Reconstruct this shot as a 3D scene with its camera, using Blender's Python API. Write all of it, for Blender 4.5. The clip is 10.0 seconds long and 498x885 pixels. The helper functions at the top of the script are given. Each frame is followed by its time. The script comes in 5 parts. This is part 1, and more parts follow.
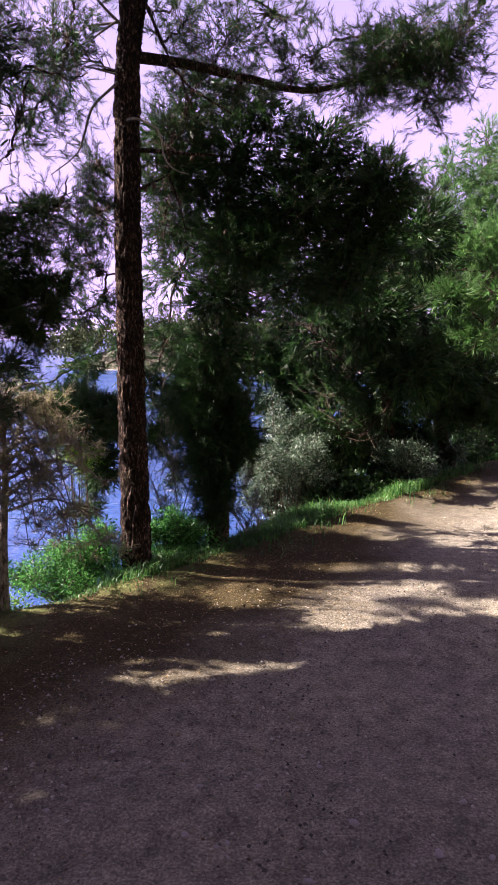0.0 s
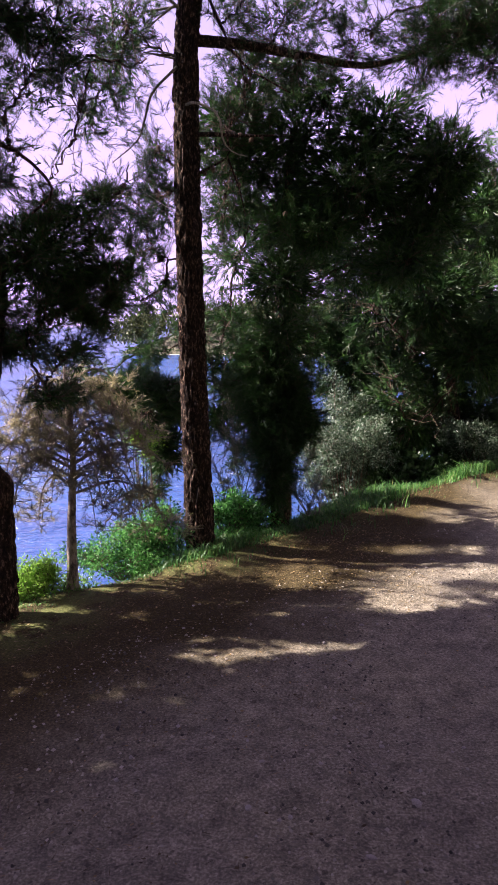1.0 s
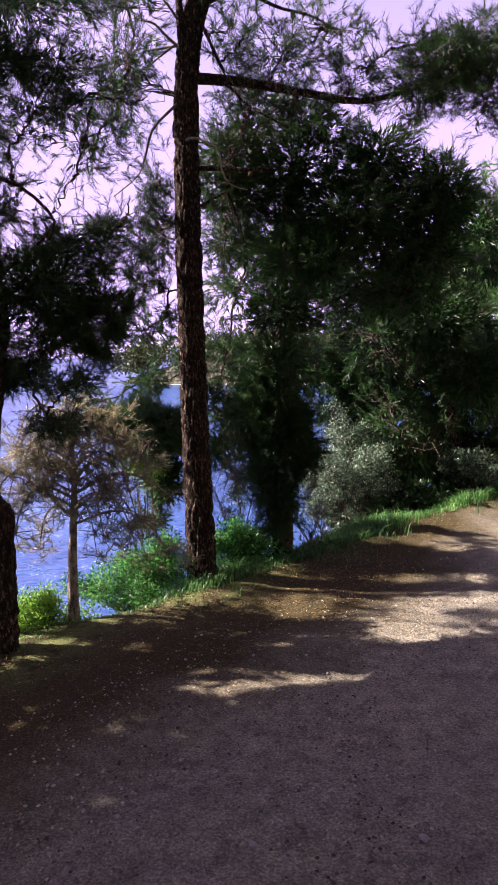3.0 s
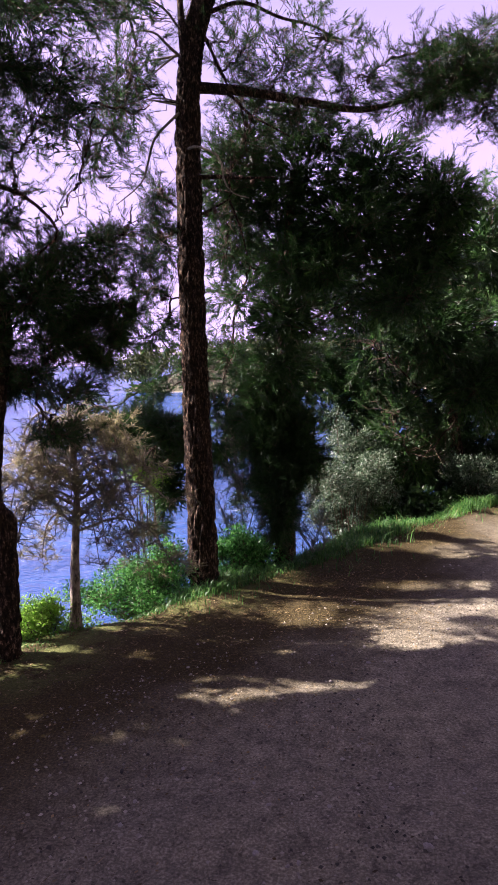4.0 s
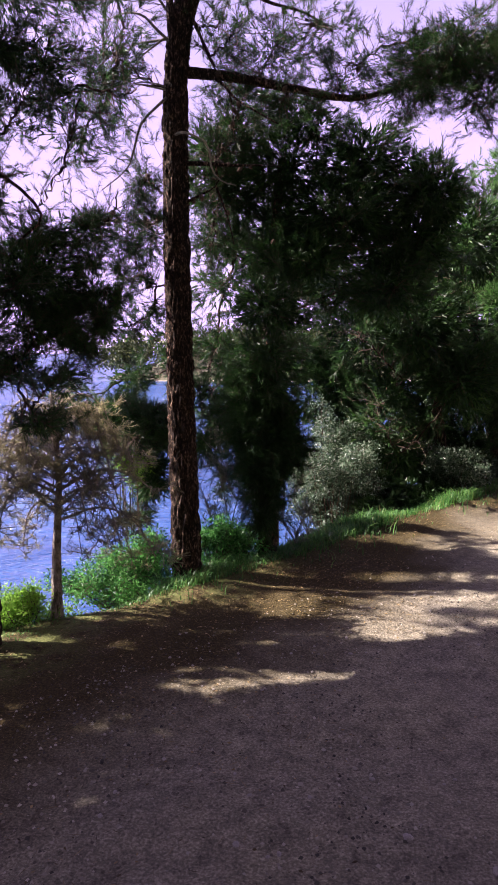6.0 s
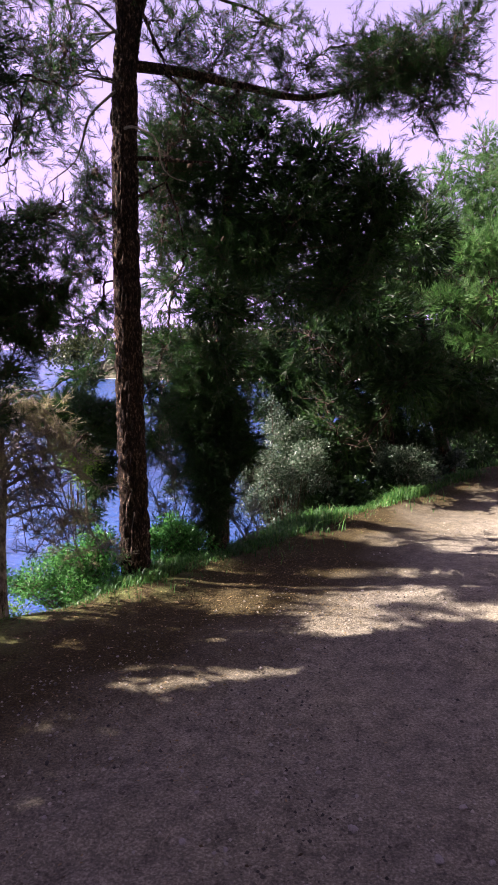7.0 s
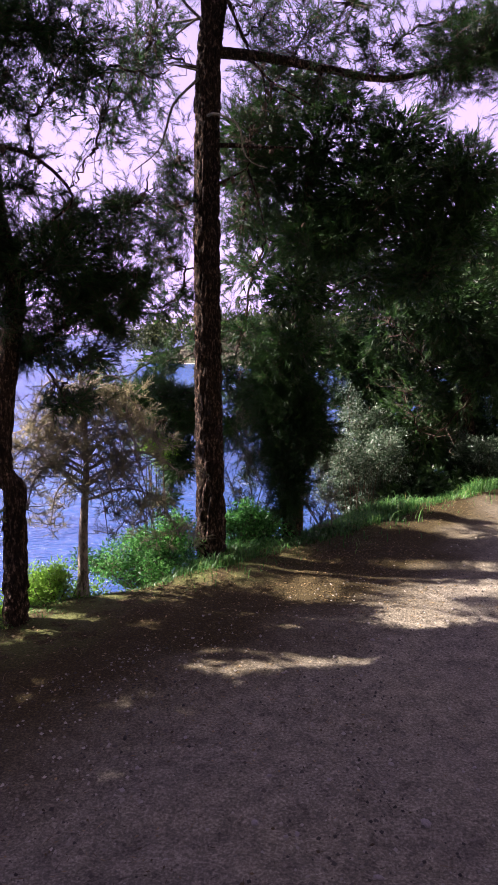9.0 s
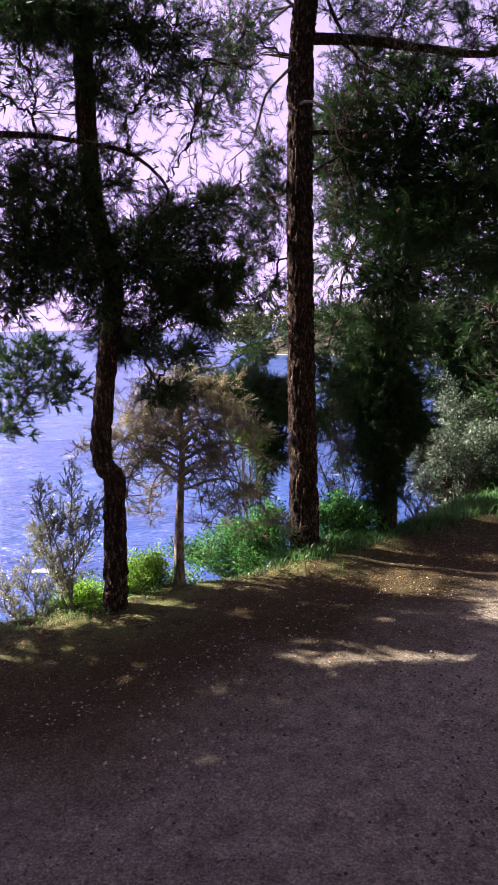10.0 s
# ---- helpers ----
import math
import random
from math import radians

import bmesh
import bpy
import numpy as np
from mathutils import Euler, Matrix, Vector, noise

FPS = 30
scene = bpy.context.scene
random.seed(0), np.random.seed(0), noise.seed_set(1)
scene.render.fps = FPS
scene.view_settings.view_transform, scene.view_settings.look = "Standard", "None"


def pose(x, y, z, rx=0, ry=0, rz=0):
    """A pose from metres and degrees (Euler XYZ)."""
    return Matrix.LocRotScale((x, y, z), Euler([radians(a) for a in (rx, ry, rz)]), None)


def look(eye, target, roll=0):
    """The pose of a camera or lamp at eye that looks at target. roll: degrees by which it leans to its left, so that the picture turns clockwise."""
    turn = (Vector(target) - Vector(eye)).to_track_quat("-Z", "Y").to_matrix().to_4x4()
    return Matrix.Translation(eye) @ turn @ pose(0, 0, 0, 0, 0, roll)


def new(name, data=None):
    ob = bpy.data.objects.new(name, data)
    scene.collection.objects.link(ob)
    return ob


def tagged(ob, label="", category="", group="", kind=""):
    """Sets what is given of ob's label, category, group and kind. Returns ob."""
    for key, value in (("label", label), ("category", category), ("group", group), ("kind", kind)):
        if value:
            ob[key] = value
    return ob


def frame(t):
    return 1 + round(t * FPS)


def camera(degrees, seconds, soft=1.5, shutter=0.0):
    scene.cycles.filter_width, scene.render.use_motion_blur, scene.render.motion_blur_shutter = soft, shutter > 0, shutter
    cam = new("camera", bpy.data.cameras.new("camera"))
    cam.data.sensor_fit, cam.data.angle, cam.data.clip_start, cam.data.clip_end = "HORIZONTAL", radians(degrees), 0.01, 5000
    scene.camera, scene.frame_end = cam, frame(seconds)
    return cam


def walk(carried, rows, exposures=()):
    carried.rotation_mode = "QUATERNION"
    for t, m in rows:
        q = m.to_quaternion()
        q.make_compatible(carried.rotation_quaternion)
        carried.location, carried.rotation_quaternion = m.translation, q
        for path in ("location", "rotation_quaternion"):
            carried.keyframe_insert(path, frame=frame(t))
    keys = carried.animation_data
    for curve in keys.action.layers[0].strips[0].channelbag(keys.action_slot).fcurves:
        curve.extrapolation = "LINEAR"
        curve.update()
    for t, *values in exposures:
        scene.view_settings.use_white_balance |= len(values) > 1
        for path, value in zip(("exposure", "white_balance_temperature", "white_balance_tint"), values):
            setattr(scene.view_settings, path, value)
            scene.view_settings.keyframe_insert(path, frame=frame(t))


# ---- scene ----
cam = camera(38.34, 10.0, soft=1.5)
ROWS = [
    (0.0, 0.0, 0.0, 1.6, 81.8, 0.0, 0.0),
    (0.5, 0.011, -0.008, 1.6, 80.24, -0.15, 1.59),
    (1.0, 0.007, -0.017, 1.598, 80.5, 1.2, 4.84),
    (1.5, 0.005, -0.016, 1.598, 81.54, 1.4, 4.98),
    (2.0, 0.005, -0.012, 1.596, 81.98, 1.72, 4.87),
    (2.5, 0.005, -0.016, 1.596, 82.36, 1.56, 4.79),
    (4.0, 0.004, -0.022, 1.596, 83.42, 1.72, 5.0),
    (4.5, 0.002, -0.017, 1.594, 83.23, 1.63, 4.82),
    (5.0, 0.0, -0.018, 1.595, 83.54, 1.49, 5.0),
    (5.5, 0.0, -0.014, 1.596, 83.23, 1.43, 5.22),
    (6.0, -0.001, -0.001, 1.594, 82.6, 0.9, 3.81),
    (6.2, 0.008, 0.0, 1.593, 82.71, 0.91, 2.59),
    (7.3, 0.016, -0.003, 1.585, 82.39, 0.27, -0.2),
    (7.5, 0.015, -0.014, 1.595, 82.76, 0.52, -0.11),
    (8.0, 0.012, -0.016, 1.594, 82.57, 0.39, -0.21),
    (8.5, 0.008, -0.011, 1.594, 81.9, 0.03, 1.79),
    (9.0, -0.001, -0.006, 1.596, 81.34, 0.11, 6.03),
    (9.5, -0.01, -0.005, 1.596, 81.3, 0.49, 9.38),
    (10.0, -0.016, -0.003, 1.594, 80.7, 1.32, 13.21),
]
STOPS, KELVIN, TINT = 2.1, 6360, 43
walk(cam, [(t, pose(x, y, z, rx, ry, rz)) for t, x, y, z, rx, ry, rz in ROWS],
     exposures=[(0.0, STOPS, KELVIN, TINT), (10.0, STOPS, KELVIN, TINT)])

# ---- sky and sun ----
SUN_AZ, SUN_EL = radians(84), radians(40)      # azimuth from +y towards -x
TO_SUN = Vector((-math.sin(SUN_AZ) * math.cos(SUN_EL), math.cos(SUN_AZ) * math.cos(SUN_EL), math.sin(SUN_EL)))
world = bpy.data.worlds.new("sky")
scene.world = world
world.use_nodes = True
wn, wl = world.node_tree.nodes, world.node_tree.links
wn.clear()
sky = wn.new("ShaderNodeTexSky")
sky.sky_type, sky.sun_disc = "NISHITA", False
sky.sun_elevation, sky.sun_rotation = SUN_EL, -SUN_AZ
sky.air_density, sky.dust_density, sky.ozone_density = 1.0, 2.5, 1.0
tc = wn.new("ShaderNodeTexCoord")
cl = wn.new("ShaderNodeTexNoise")
cl.inputs["Scale"].default_value, cl.inputs["Detail"].default_value = 2.2, 5.0
ramp = wn.new("ShaderNodeValToRGB")
ramp.color_ramp.elements[0].position, ramp.color_ramp.elements[1].position = 0.38, 0.72
mixc = wn.new("ShaderNodeMix")
mixc.data_type = "RGBA"
mixc.inputs[7].default_value = (9.1, 7.75, 12.5, 1)
bg = wn.new("ShaderNodeBackground")
bg.inputs["Strength"].default_value = 0.0295
wo = wn.new("ShaderNodeOutputWorld")
wl.new(tc.outputs["Generated"], cl.inputs["Vector"])
wl.new(cl.outputs["Fac"], ramp.inputs["Fac"])
# thin haze that thickens towards the horizon
sepz = wn.new("ShaderNodeSeparateXYZ")
wl.new(tc.outputs["Generated"], sepz.inputs[0])
low = wn.new("ShaderNodeMapRange")
low.inputs["From Min"].default_value, low.inputs["From Max"].default_value = 0.05, 0.7
low.inputs["To Min"].default_value, low.inputs["To Max"].default_value = 1.0, 0.15
wl.new(sepz.outputs["Z"], low.inputs["Value"])
veil = wn.new("ShaderNodeMath")
veil.operation = "MAXIMUM"
wl.new(ramp.outputs["Color"], veil.inputs[0])
wl.new(low.outputs[0], veil.inputs[1])
wl.new(veil.outputs[0], mixc.inputs[0])
wl.new(sky.outputs["Color"], mixc.inputs[6])
wl.new(mixc.outputs[2], bg.inputs["Color"])
wl.new(bg.outputs["Background"], wo.inputs["Surface"])
sun_data = bpy.data.lights.new("sun", "SUN")
sun_data.energy, sun_data.angle, sun_data.color = 5.0, radians(0.53), (1.0, 0.99, 0.80)
sun = new("sun", sun_data)
sun.matrix_world = look(TO_SUN * 60, (0, 0, 0))


# ---- materials ----
def material(name, build):
    m = bpy.data.materials.new(name)
    m.use_nodes = True
    nt = m.node_tree
    nt.nodes.clear()
    out = nt.nodes.new("ShaderNodeOutputMaterial")
    build(nt, out)
    return m


def node(nt, kind, **values):
    n = nt.nodes.new(kind)
    for key, v in values.items():
        n.inputs[key.replace("_", " ")].default_value = v
    return n


def noise_tex(nt, scale, detail=4.0, rough=0.55, coord="Object"):
    c = nt.nodes.new("ShaderNodeTexCoord")
    n = node(nt, "ShaderNodeTexNoise", Scale=scale, Detail=detail, Roughness=rough)
    nt.links.new(c.outputs[coord], n.inputs["Vector"])
    return n


def ramp_of(nt, fac, stops):
    r = nt.nodes.new("ShaderNodeValToRGB")
    el = r.color_ramp.elements
    while len(el) < len(stops):
        el.new(0.5)
    for e, (p, c) in zip(el, stops):
        e.position, e.color = p, (*c, 1)
    nt.links.new(fac, r.inputs["Fac"])
    return r.outputs["Color"]


def mix_of(nt, fac, a, b, blend="MIX"):
    m = nt.nodes.new("ShaderNodeMix")
    m.data_type, m.blend_type = "RGBA", blend
    if isinstance(fac, float):
        m.inputs[0].default_value = fac
    else:
        nt.links.new(fac, m.inputs[0])
    nt.links.new(a, m.inputs[6])
    nt.links.new(b, m.inputs[7])
    return m.outputs[2]


def bumped(nt, height, strength, distance, shader):
    b = node(nt, "ShaderNodeBump", Strength=strength, Distance=distance)
    nt.links.new(height, b.inputs["Height"])
    nt.links.new(b.outputs["Normal"], shader.inputs["Normal"])


def leaf_material(name, stops, translucent=0.35, rough=0.45):
    """Needles and leaves: colour by piece, some light passes through."""
    def build(nt, out):
        geo = nt.nodes.new("ShaderNodeNewGeometry")
        big = noise_tex(nt, 1.6, 3.0)
        a = ramp_of(nt, geo.outputs["Random Per Island"], stops)
        tone = ramp_of(nt, big.outputs["Fac"], [(0.3, (0.6, 0.62, 0.6)), (0.7, (1.15, 1.1, 0.95))])
        col = mix_of(nt, 1.0, a, tone, "MULTIPLY")
        p = node(nt, "ShaderNodeBsdfPrincipled", Roughness=rough)
        p.inputs["Specular IOR Level"].default_value = 0.3
        tr = nt.nodes.new("ShaderNodeBsdfTranslucent")
        nt.links.new(col, p.inputs["Base Color"])
        nt.links.new(col, tr.inputs["Color"])
        ms = node(nt, "ShaderNodeMixShader", Fac=translucent)
        nt.links.new(p.outputs[0], ms.inputs[1])
        nt.links.new(tr.outputs[0], ms.inputs[2])
        nt.links.new(ms.outputs[0], out.inputs["Surface"])
    return material(name, build)


def bark_material(name, dark, light, scale=1.0, furrow=0.85, sun_fleck=1.0):
    """Flaking bark: upright ridges of two sizes, darker in the furrows. Pale specks in the colour stand in for sun
    glints.
    """
    def build(nt, out):
        c = nt.nodes.new("ShaderNodeTexCoord")
        mp = nt.nodes.new("ShaderNodeMapping")
        mp.inputs["Scale"].default_value = (scale, scale, scale * 0.45)
        nt.links.new(c.outputs["Object"], mp.inputs["Vector"])
        rid = node(nt, "ShaderNodeTexNoise", Scale=60.0, Detail=6.0, Roughness=0.7, Distortion=0.8)
        n = node(nt, "ShaderNodeTexNoise", Scale=62.0, Detail=6.0, Roughness=0.75)
        big = node(nt, "ShaderNodeTexNoise", Scale=6.0, Detail=3.0)
        for t in (rid, n, big):
            nt.links.new(mp.outputs[0], t.inputs["Vector"])
        plate = ramp_of(nt, rid.outputs["Fac"], [(0.4, (0.2, 0.19, 0.18)), (0.56, (1, 1, 1))])
        col = ramp_of(nt, n.outputs["Fac"], [(0.3, dark), (0.53, light), (0.62, [c * sun_fleck for c in light])])
        col = mix_of(nt, furrow, col, plate, "MULTIPLY")
        col = mix_of(nt, 0.6, col, ramp_of(nt, big.outputs["Fac"], [(0.35, (0.5, 0.5, 0.52)), (0.65, (1.25, 1.12, 1.0))]), "MULTIPLY")
        p = node(nt, "ShaderNodeBsdfPrincipled", Roughness=0.9)
        p.inputs["Specular IOR Level"].default_value = 0.2
        nt.links.new(col, p.inputs["Base Color"])
        h = mix_of(nt, 0.35, rid.outputs["Color"], n.outputs["Color"])
        bumped(nt, h, 1.0, 0.05 / scale, p)
        nt.links.new(p.outputs[0], out.inputs["Surface"])
    return material(name, build)


def build_ground(nt, out):
    geo = nt.nodes.new("ShaderNodeNewGeometry")
    # v: metres across the road towards the sea
    dot = nt.nodes.new("ShaderNodeVectorMath")
    dot.operation = "DOT_PRODUCT"
    dot.inputs[1].default_value = (-0.744, 0.668, 0)
    nt.links.new(geo.outputs["Position"], dot.inputs[0])
    warp = noise_tex(nt, 1.1, 5.0)
    add = node(nt, "ShaderNodeMath")
    add.operation = "MULTIPLY_ADD"
    add.inputs[1].default_value = 1.3
    nt.links.new(warp.outputs["Fac"], add.inputs[0])
    ahead = nt.nodes.new("ShaderNodeVectorMath")
    ahead.operation = "DOT_PRODUCT"
    ahead.inputs[1].default_value = (0.668, 0.744, 0)
    nt.links.new(geo.outputs["Position"], ahead.inputs[0])
    narrow = nt.nodes.new("ShaderNodeMapRange")
    narrow.inputs["From Min"].default_value, narrow.inputs["From Max"].default_value = 3.5, 6.0
    narrow.inputs["To Min"].default_value, narrow.inputs["To Max"].default_value = 0.0, -0.6
    nt.links.new(ahead.outputs["Value"], narrow.inputs["Value"])
    shift = node(nt, "ShaderNodeMath")
    nt.links.new(dot.outputs["Value"], shift.inputs[0])
    nt.links.new(narrow.outputs[0], shift.inputs[1])
    nt.links.new(shift.outputs[0], add.inputs[2])
    fine = noise_tex(nt, 95.0, 8.0, 0.7)
    mid = noise_tex(nt, 9.0, 6.0, 0.6)
    big = noise_tex(nt, 0.9, 4.0)
    peb = node(nt, "ShaderNodeTexVoronoi", Scale=55.0)
    pc = nt.nodes.new("ShaderNodeTexCoord")
    nt.links.new(pc.outputs["Object"], peb.inputs["Vector"])
    dirt = ramp_of(nt, fine.outputs["Fac"], [(0.28, (0.075, 0.071, 0.054)), (0.5, (0.236, 0.223, 0.172)), (0.74, (0.56, 0.53, 0.42))])
    dirt = mix_of(nt, 0.7, dirt, ramp_of(nt, mid.outputs["Fac"], [(0.32, (0.5, 0.49, 0.47)), (0.68, (1.3, 1.28, 1.22))]), "MULTIPLY")
    dirt = mix_of(nt, 0.6, dirt, ramp_of(nt, big.outputs["Fac"], [(0.3, (0.72, 0.69, 0.74)), (0.7, (1.15, 1.10, 0.94))]), "MULTIPLY")
    stone = ramp_of(nt, peb.outputs["Color"], [(0.0, (0.35, 0.34, 0.34)), (0.25, (0.95, 0.95, 0.95)), (1.0, (1.15, 1.14, 1.12))])
    dirt = mix_of(nt, 0.7, dirt, stone, "MULTIPLY")
    litter = ramp_of(nt, fine.outputs["Fac"], [(0.3, (0.012, 0.010, 0.005)), (0.5, (0.05, 0.038, 0.013)), (0.75, (0.16, 0.12, 0.04))])
    soil = ramp_of(nt, fine.outputs["Fac"], [(0.3, (0.03, 0.028, 0.015)), (0.7, (0.10, 0.10, 0.045))])
    m1 = nt.nodes.new("ShaderNodeMapRange")
    m1.inputs["From Min"].default_value, m1.inputs["From Max"].default_value = 2.7, 3.45
    nt.links.new(add.outputs[0], m1.inputs["Value"])
    m2 = nt.nodes.new("ShaderNodeMapRange")
    m2.inputs["From Min"].default_value, m2.inputs["From Max"].default_value = 4.3, 4.8
    nt.links.new(add.outputs[0], m2.inputs["Value"])
    moss = ramp_of(nt, fine.outputs["Fac"], [(0.3, (0.035, 0.045, 0.012)), (0.7, (0.15, 0.17, 0.05))])
    patch = ramp_of(nt, mid.outputs["Fac"], [(0.4, (0, 0, 0)), (0.52, (1, 1, 1))])
    near = nt.nodes.new("ShaderNodeMapRange")
    near.inputs["From Min"].default_value, near.inputs["From Max"].default_value = 3.8, 4.2
    nt.links.new(add.outputs[0], near.inputs["Value"])
    both = nt.nodes.new("ShaderNodeMath")
    both.operation = "MULTIPLY"
    nt.links.new(patch, both.inputs[0])
    nt.links.new(near.outputs[0], both.inputs[1])
    litter = mix_of(nt, both.outputs[0], litter, moss)
    col = mix_of(nt, m1.outputs[0], dirt, litter)
    col = mix_of(nt, m2.outputs[0], col, soil)
    p = node(nt, "ShaderNodeBsdfPrincipled", Roughness=0.95)
    p.inputs["Specular IOR Level"].default_value = 0.2
    nt.links.new(col, p.inputs["Base Color"])
    h = mix_of(nt, 0.25, fine.outputs["Color"], peb.outputs["Distance"])
    bumped(nt, h, 1.0, 0.022, p)
    nt.links.new(p.outputs[0], out.inputs["Surface"])


def build_sea(nt, out):
    c = nt.nodes.new("ShaderNodeTexCoord")
    mp = nt.nodes.new("ShaderNodeMapping")
    mp.inputs["Scale"].default_value = (0.45, 1.0, 1.0)
    nt.links.new(c.outputs["Object"], mp.inputs["Vector"])
    n1 = node(nt, "ShaderNodeTexNoise", Scale=0.9, Detail=6.0, Roughness=0.6)
    n2 = node(nt, "ShaderNodeTexNoise", Scale=5.0, Detail=5.0, Roughness=0.6)
    n3 = node(nt, "ShaderNodeTexNoise", Scale=0.12, Detail=3.0)
    for n in (n1, n2, n3):
        nt.links.new(mp.outputs[0], n.inputs["Vector"])
    col = ramp_of(nt, n3.outputs["Fac"], [(0.35, (0.009, 0.042, 0.145)), (0.65, (0.02, 0.076, 0.215))])
    foam = ramp_of(nt, n1.outputs["Fac"], [(0.675, (0, 0, 0)), (0.76, (1, 1, 1))])
    white = nt.nodes.new("ShaderNodeRGB")
    white.outputs[0].default_value = (0.6, 0.65, 0.7, 1)
    col = mix_of(nt, foam, col, white.outputs[0])
    p = node(nt, "ShaderNodeBsdfPrincipled", Roughness=0.22, IOR=1.33)
    nt.links.new(col, p.inputs["Base Color"])
    b2 = node(nt, "ShaderNodeBump", Strength=0.9, Distance=0.1)
    nt.links.new(n2.outputs["Fac"], b2.inputs["Height"])
    b1 = node(nt, "ShaderNodeBump", Strength=1.0, Distance=0.6)
    nt.links.new(n1.outputs["Fac"], b1.inputs["Height"])
    nt.links.new(b2.outputs["Normal"], b1.inputs["Normal"])
    nt.links.new(b1.outputs["Normal"], p.inputs["Normal"])
    nt.links.new(p.outputs[0], out.inputs["Surface"])


def rock_material(name, dark, light, scale):
    def build(nt, out):
        n = noise_tex(nt, scale, 8.0, 0.65)
        n2 = noise_tex(nt, scale * 0.15, 3.0)
        col = ramp_of(nt, n.outputs["Fac"], [(0.3, dark), (0.7, light)])
        col = mix_of(nt, 0.6, col, ramp_of(nt, n2.outputs["Fac"], [(0.35, (0.65, 0.65, 0.65)), (0.65, (1.2, 1.18, 1.12))]), "MULTIPLY")
        p = node(nt, "ShaderNodeBsdfPrincipled", Roughness=0.9)
        nt.links.new(col, p.inputs["Base Color"])
        bumped(nt, n.outputs["Fac"], 0.6, 0.3 / scale, p)
        nt.links.new(p.outputs[0], out.inputs["Surface"])
    return material(name, build)


GROUND = material("gravel_and_litter", build_ground)
SEA = material("sea_water", build_sea)
BARK = bark_material("pine_bark", (0.009, 0.0062, 0.005), (0.048, 0.032, 0.022), 1.0, 0.9, 6.8)
PALE_BARK = bark_material("pale_pine_bark", (0.10, 0.08, 0.065), (0.55, 0.48, 0.41), 0.8, 0.85)
TWIG = bark_material("twig_bark", (0.05, 0.036, 0.028), (0.15, 0.11, 0.085), 3.0)
DEAD = bark_material("dead_wood", (0.13, 0.122, 0.10), (0.37, 0.345, 0.285), 3.0)
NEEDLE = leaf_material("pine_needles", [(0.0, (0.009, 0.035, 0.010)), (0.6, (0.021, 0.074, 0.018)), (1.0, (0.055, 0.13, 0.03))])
# paler needle colour that stands in for sunlight on the pine further along
SUNLIT_NEEDLE = leaf_material("sunlit_pine_needles", [(0.0, (0.03, 0.11, 0.025)), (0.6, (0.07, 0.215, 0.05)), (1.0, (0.18, 0.35, 0.11))], 0.4)
BROWN = leaf_material("browning_needles", [(0.0, (0.12, 0.15, 0.05)), (0.5, (0.31, 0.29, 0.14)), (1.0, (0.60, 0.54, 0.36))], 0.62)
BUSH = leaf_material("green_bush_leaves", [(0.0, (0.018, 0.10, 0.024)), (0.5, (0.055, 0.26, 0.055)), (1.0, (0.16, 0.44, 0.12))], 0.55, 0.35)
LIME = leaf_material("yellow_green_leaves", [(0.0, (0.13, 0.34, 0.035)), (1.0, (0.30, 0.55, 0.09))], 0.68)
OLIVE = leaf_material("grey_green_leaves", [(0.0, (0.03, 0.07, 0.04)), (0.6, (0.09, 0.16, 0.10)), (0.85, (0.22, 0.31, 0.23)), (1.0, (0.42, 0.50, 0.42))], 0.3, 0.3)
GRASS = leaf_material("grass_blades", [(0.0, (0.03, 0.12, 0.035)), (0.6, (0.075, 0.26, 0.06)), (0.9, (0.16, 0.38, 0.09)), (1.0, (0.22, 0.22, 0.09))], 0.4)
STRAW = leaf_material("dry_needle_litter", [(0.0, (0.03, 0.022, 0.010)), (0.5, (0.11, 0.078, 0.03)), (0.8, (0.27, 0.19, 0.085)), (1.0, (0.40, 0.30, 0.17))], 0.1, 0.6)
PALE = leaf_material("pale_dry_leaves", [(0.0, (0.17, 0.22, 0.12)), (0.6, (0.32, 0.37, 0.24)), (1.0, (0.48, 0.50, 0.37))], 0.6)
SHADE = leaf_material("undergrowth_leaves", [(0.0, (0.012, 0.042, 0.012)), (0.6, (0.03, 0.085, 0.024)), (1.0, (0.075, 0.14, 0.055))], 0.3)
FARWOOD = leaf_material("far_pine_crowns", [(0.0, (0.022, 0.038, 0.012)), (0.6, (0.05, 0.075, 0.022)), (1.0, (0.11, 0.13, 0.04))], 0.15)
GRIT = leaf_material("mixed_grit", [(0.0, (0.04, 0.038, 0.035)), (0.4, (0.14, 0.13, 0.11)), (0.7, (0.29, 0.27, 0.235)), (1.0, (0.48, 0.45, 0.40))], 0.0, 0.8)
STONE = rock_material("limestone_pebble", (0.22, 0.20, 0.18), (0.48, 0.45, 0.41), 30.0)
ROCK = rock_material("shore_rock", (0.28, 0.24, 0.19), (0.55, 0.48, 0.40), 0.8)
SCRUB = rock_material("headland_soil", (0.05, 0.055, 0.03), (0.13, 0.12, 0.07), 0.6)


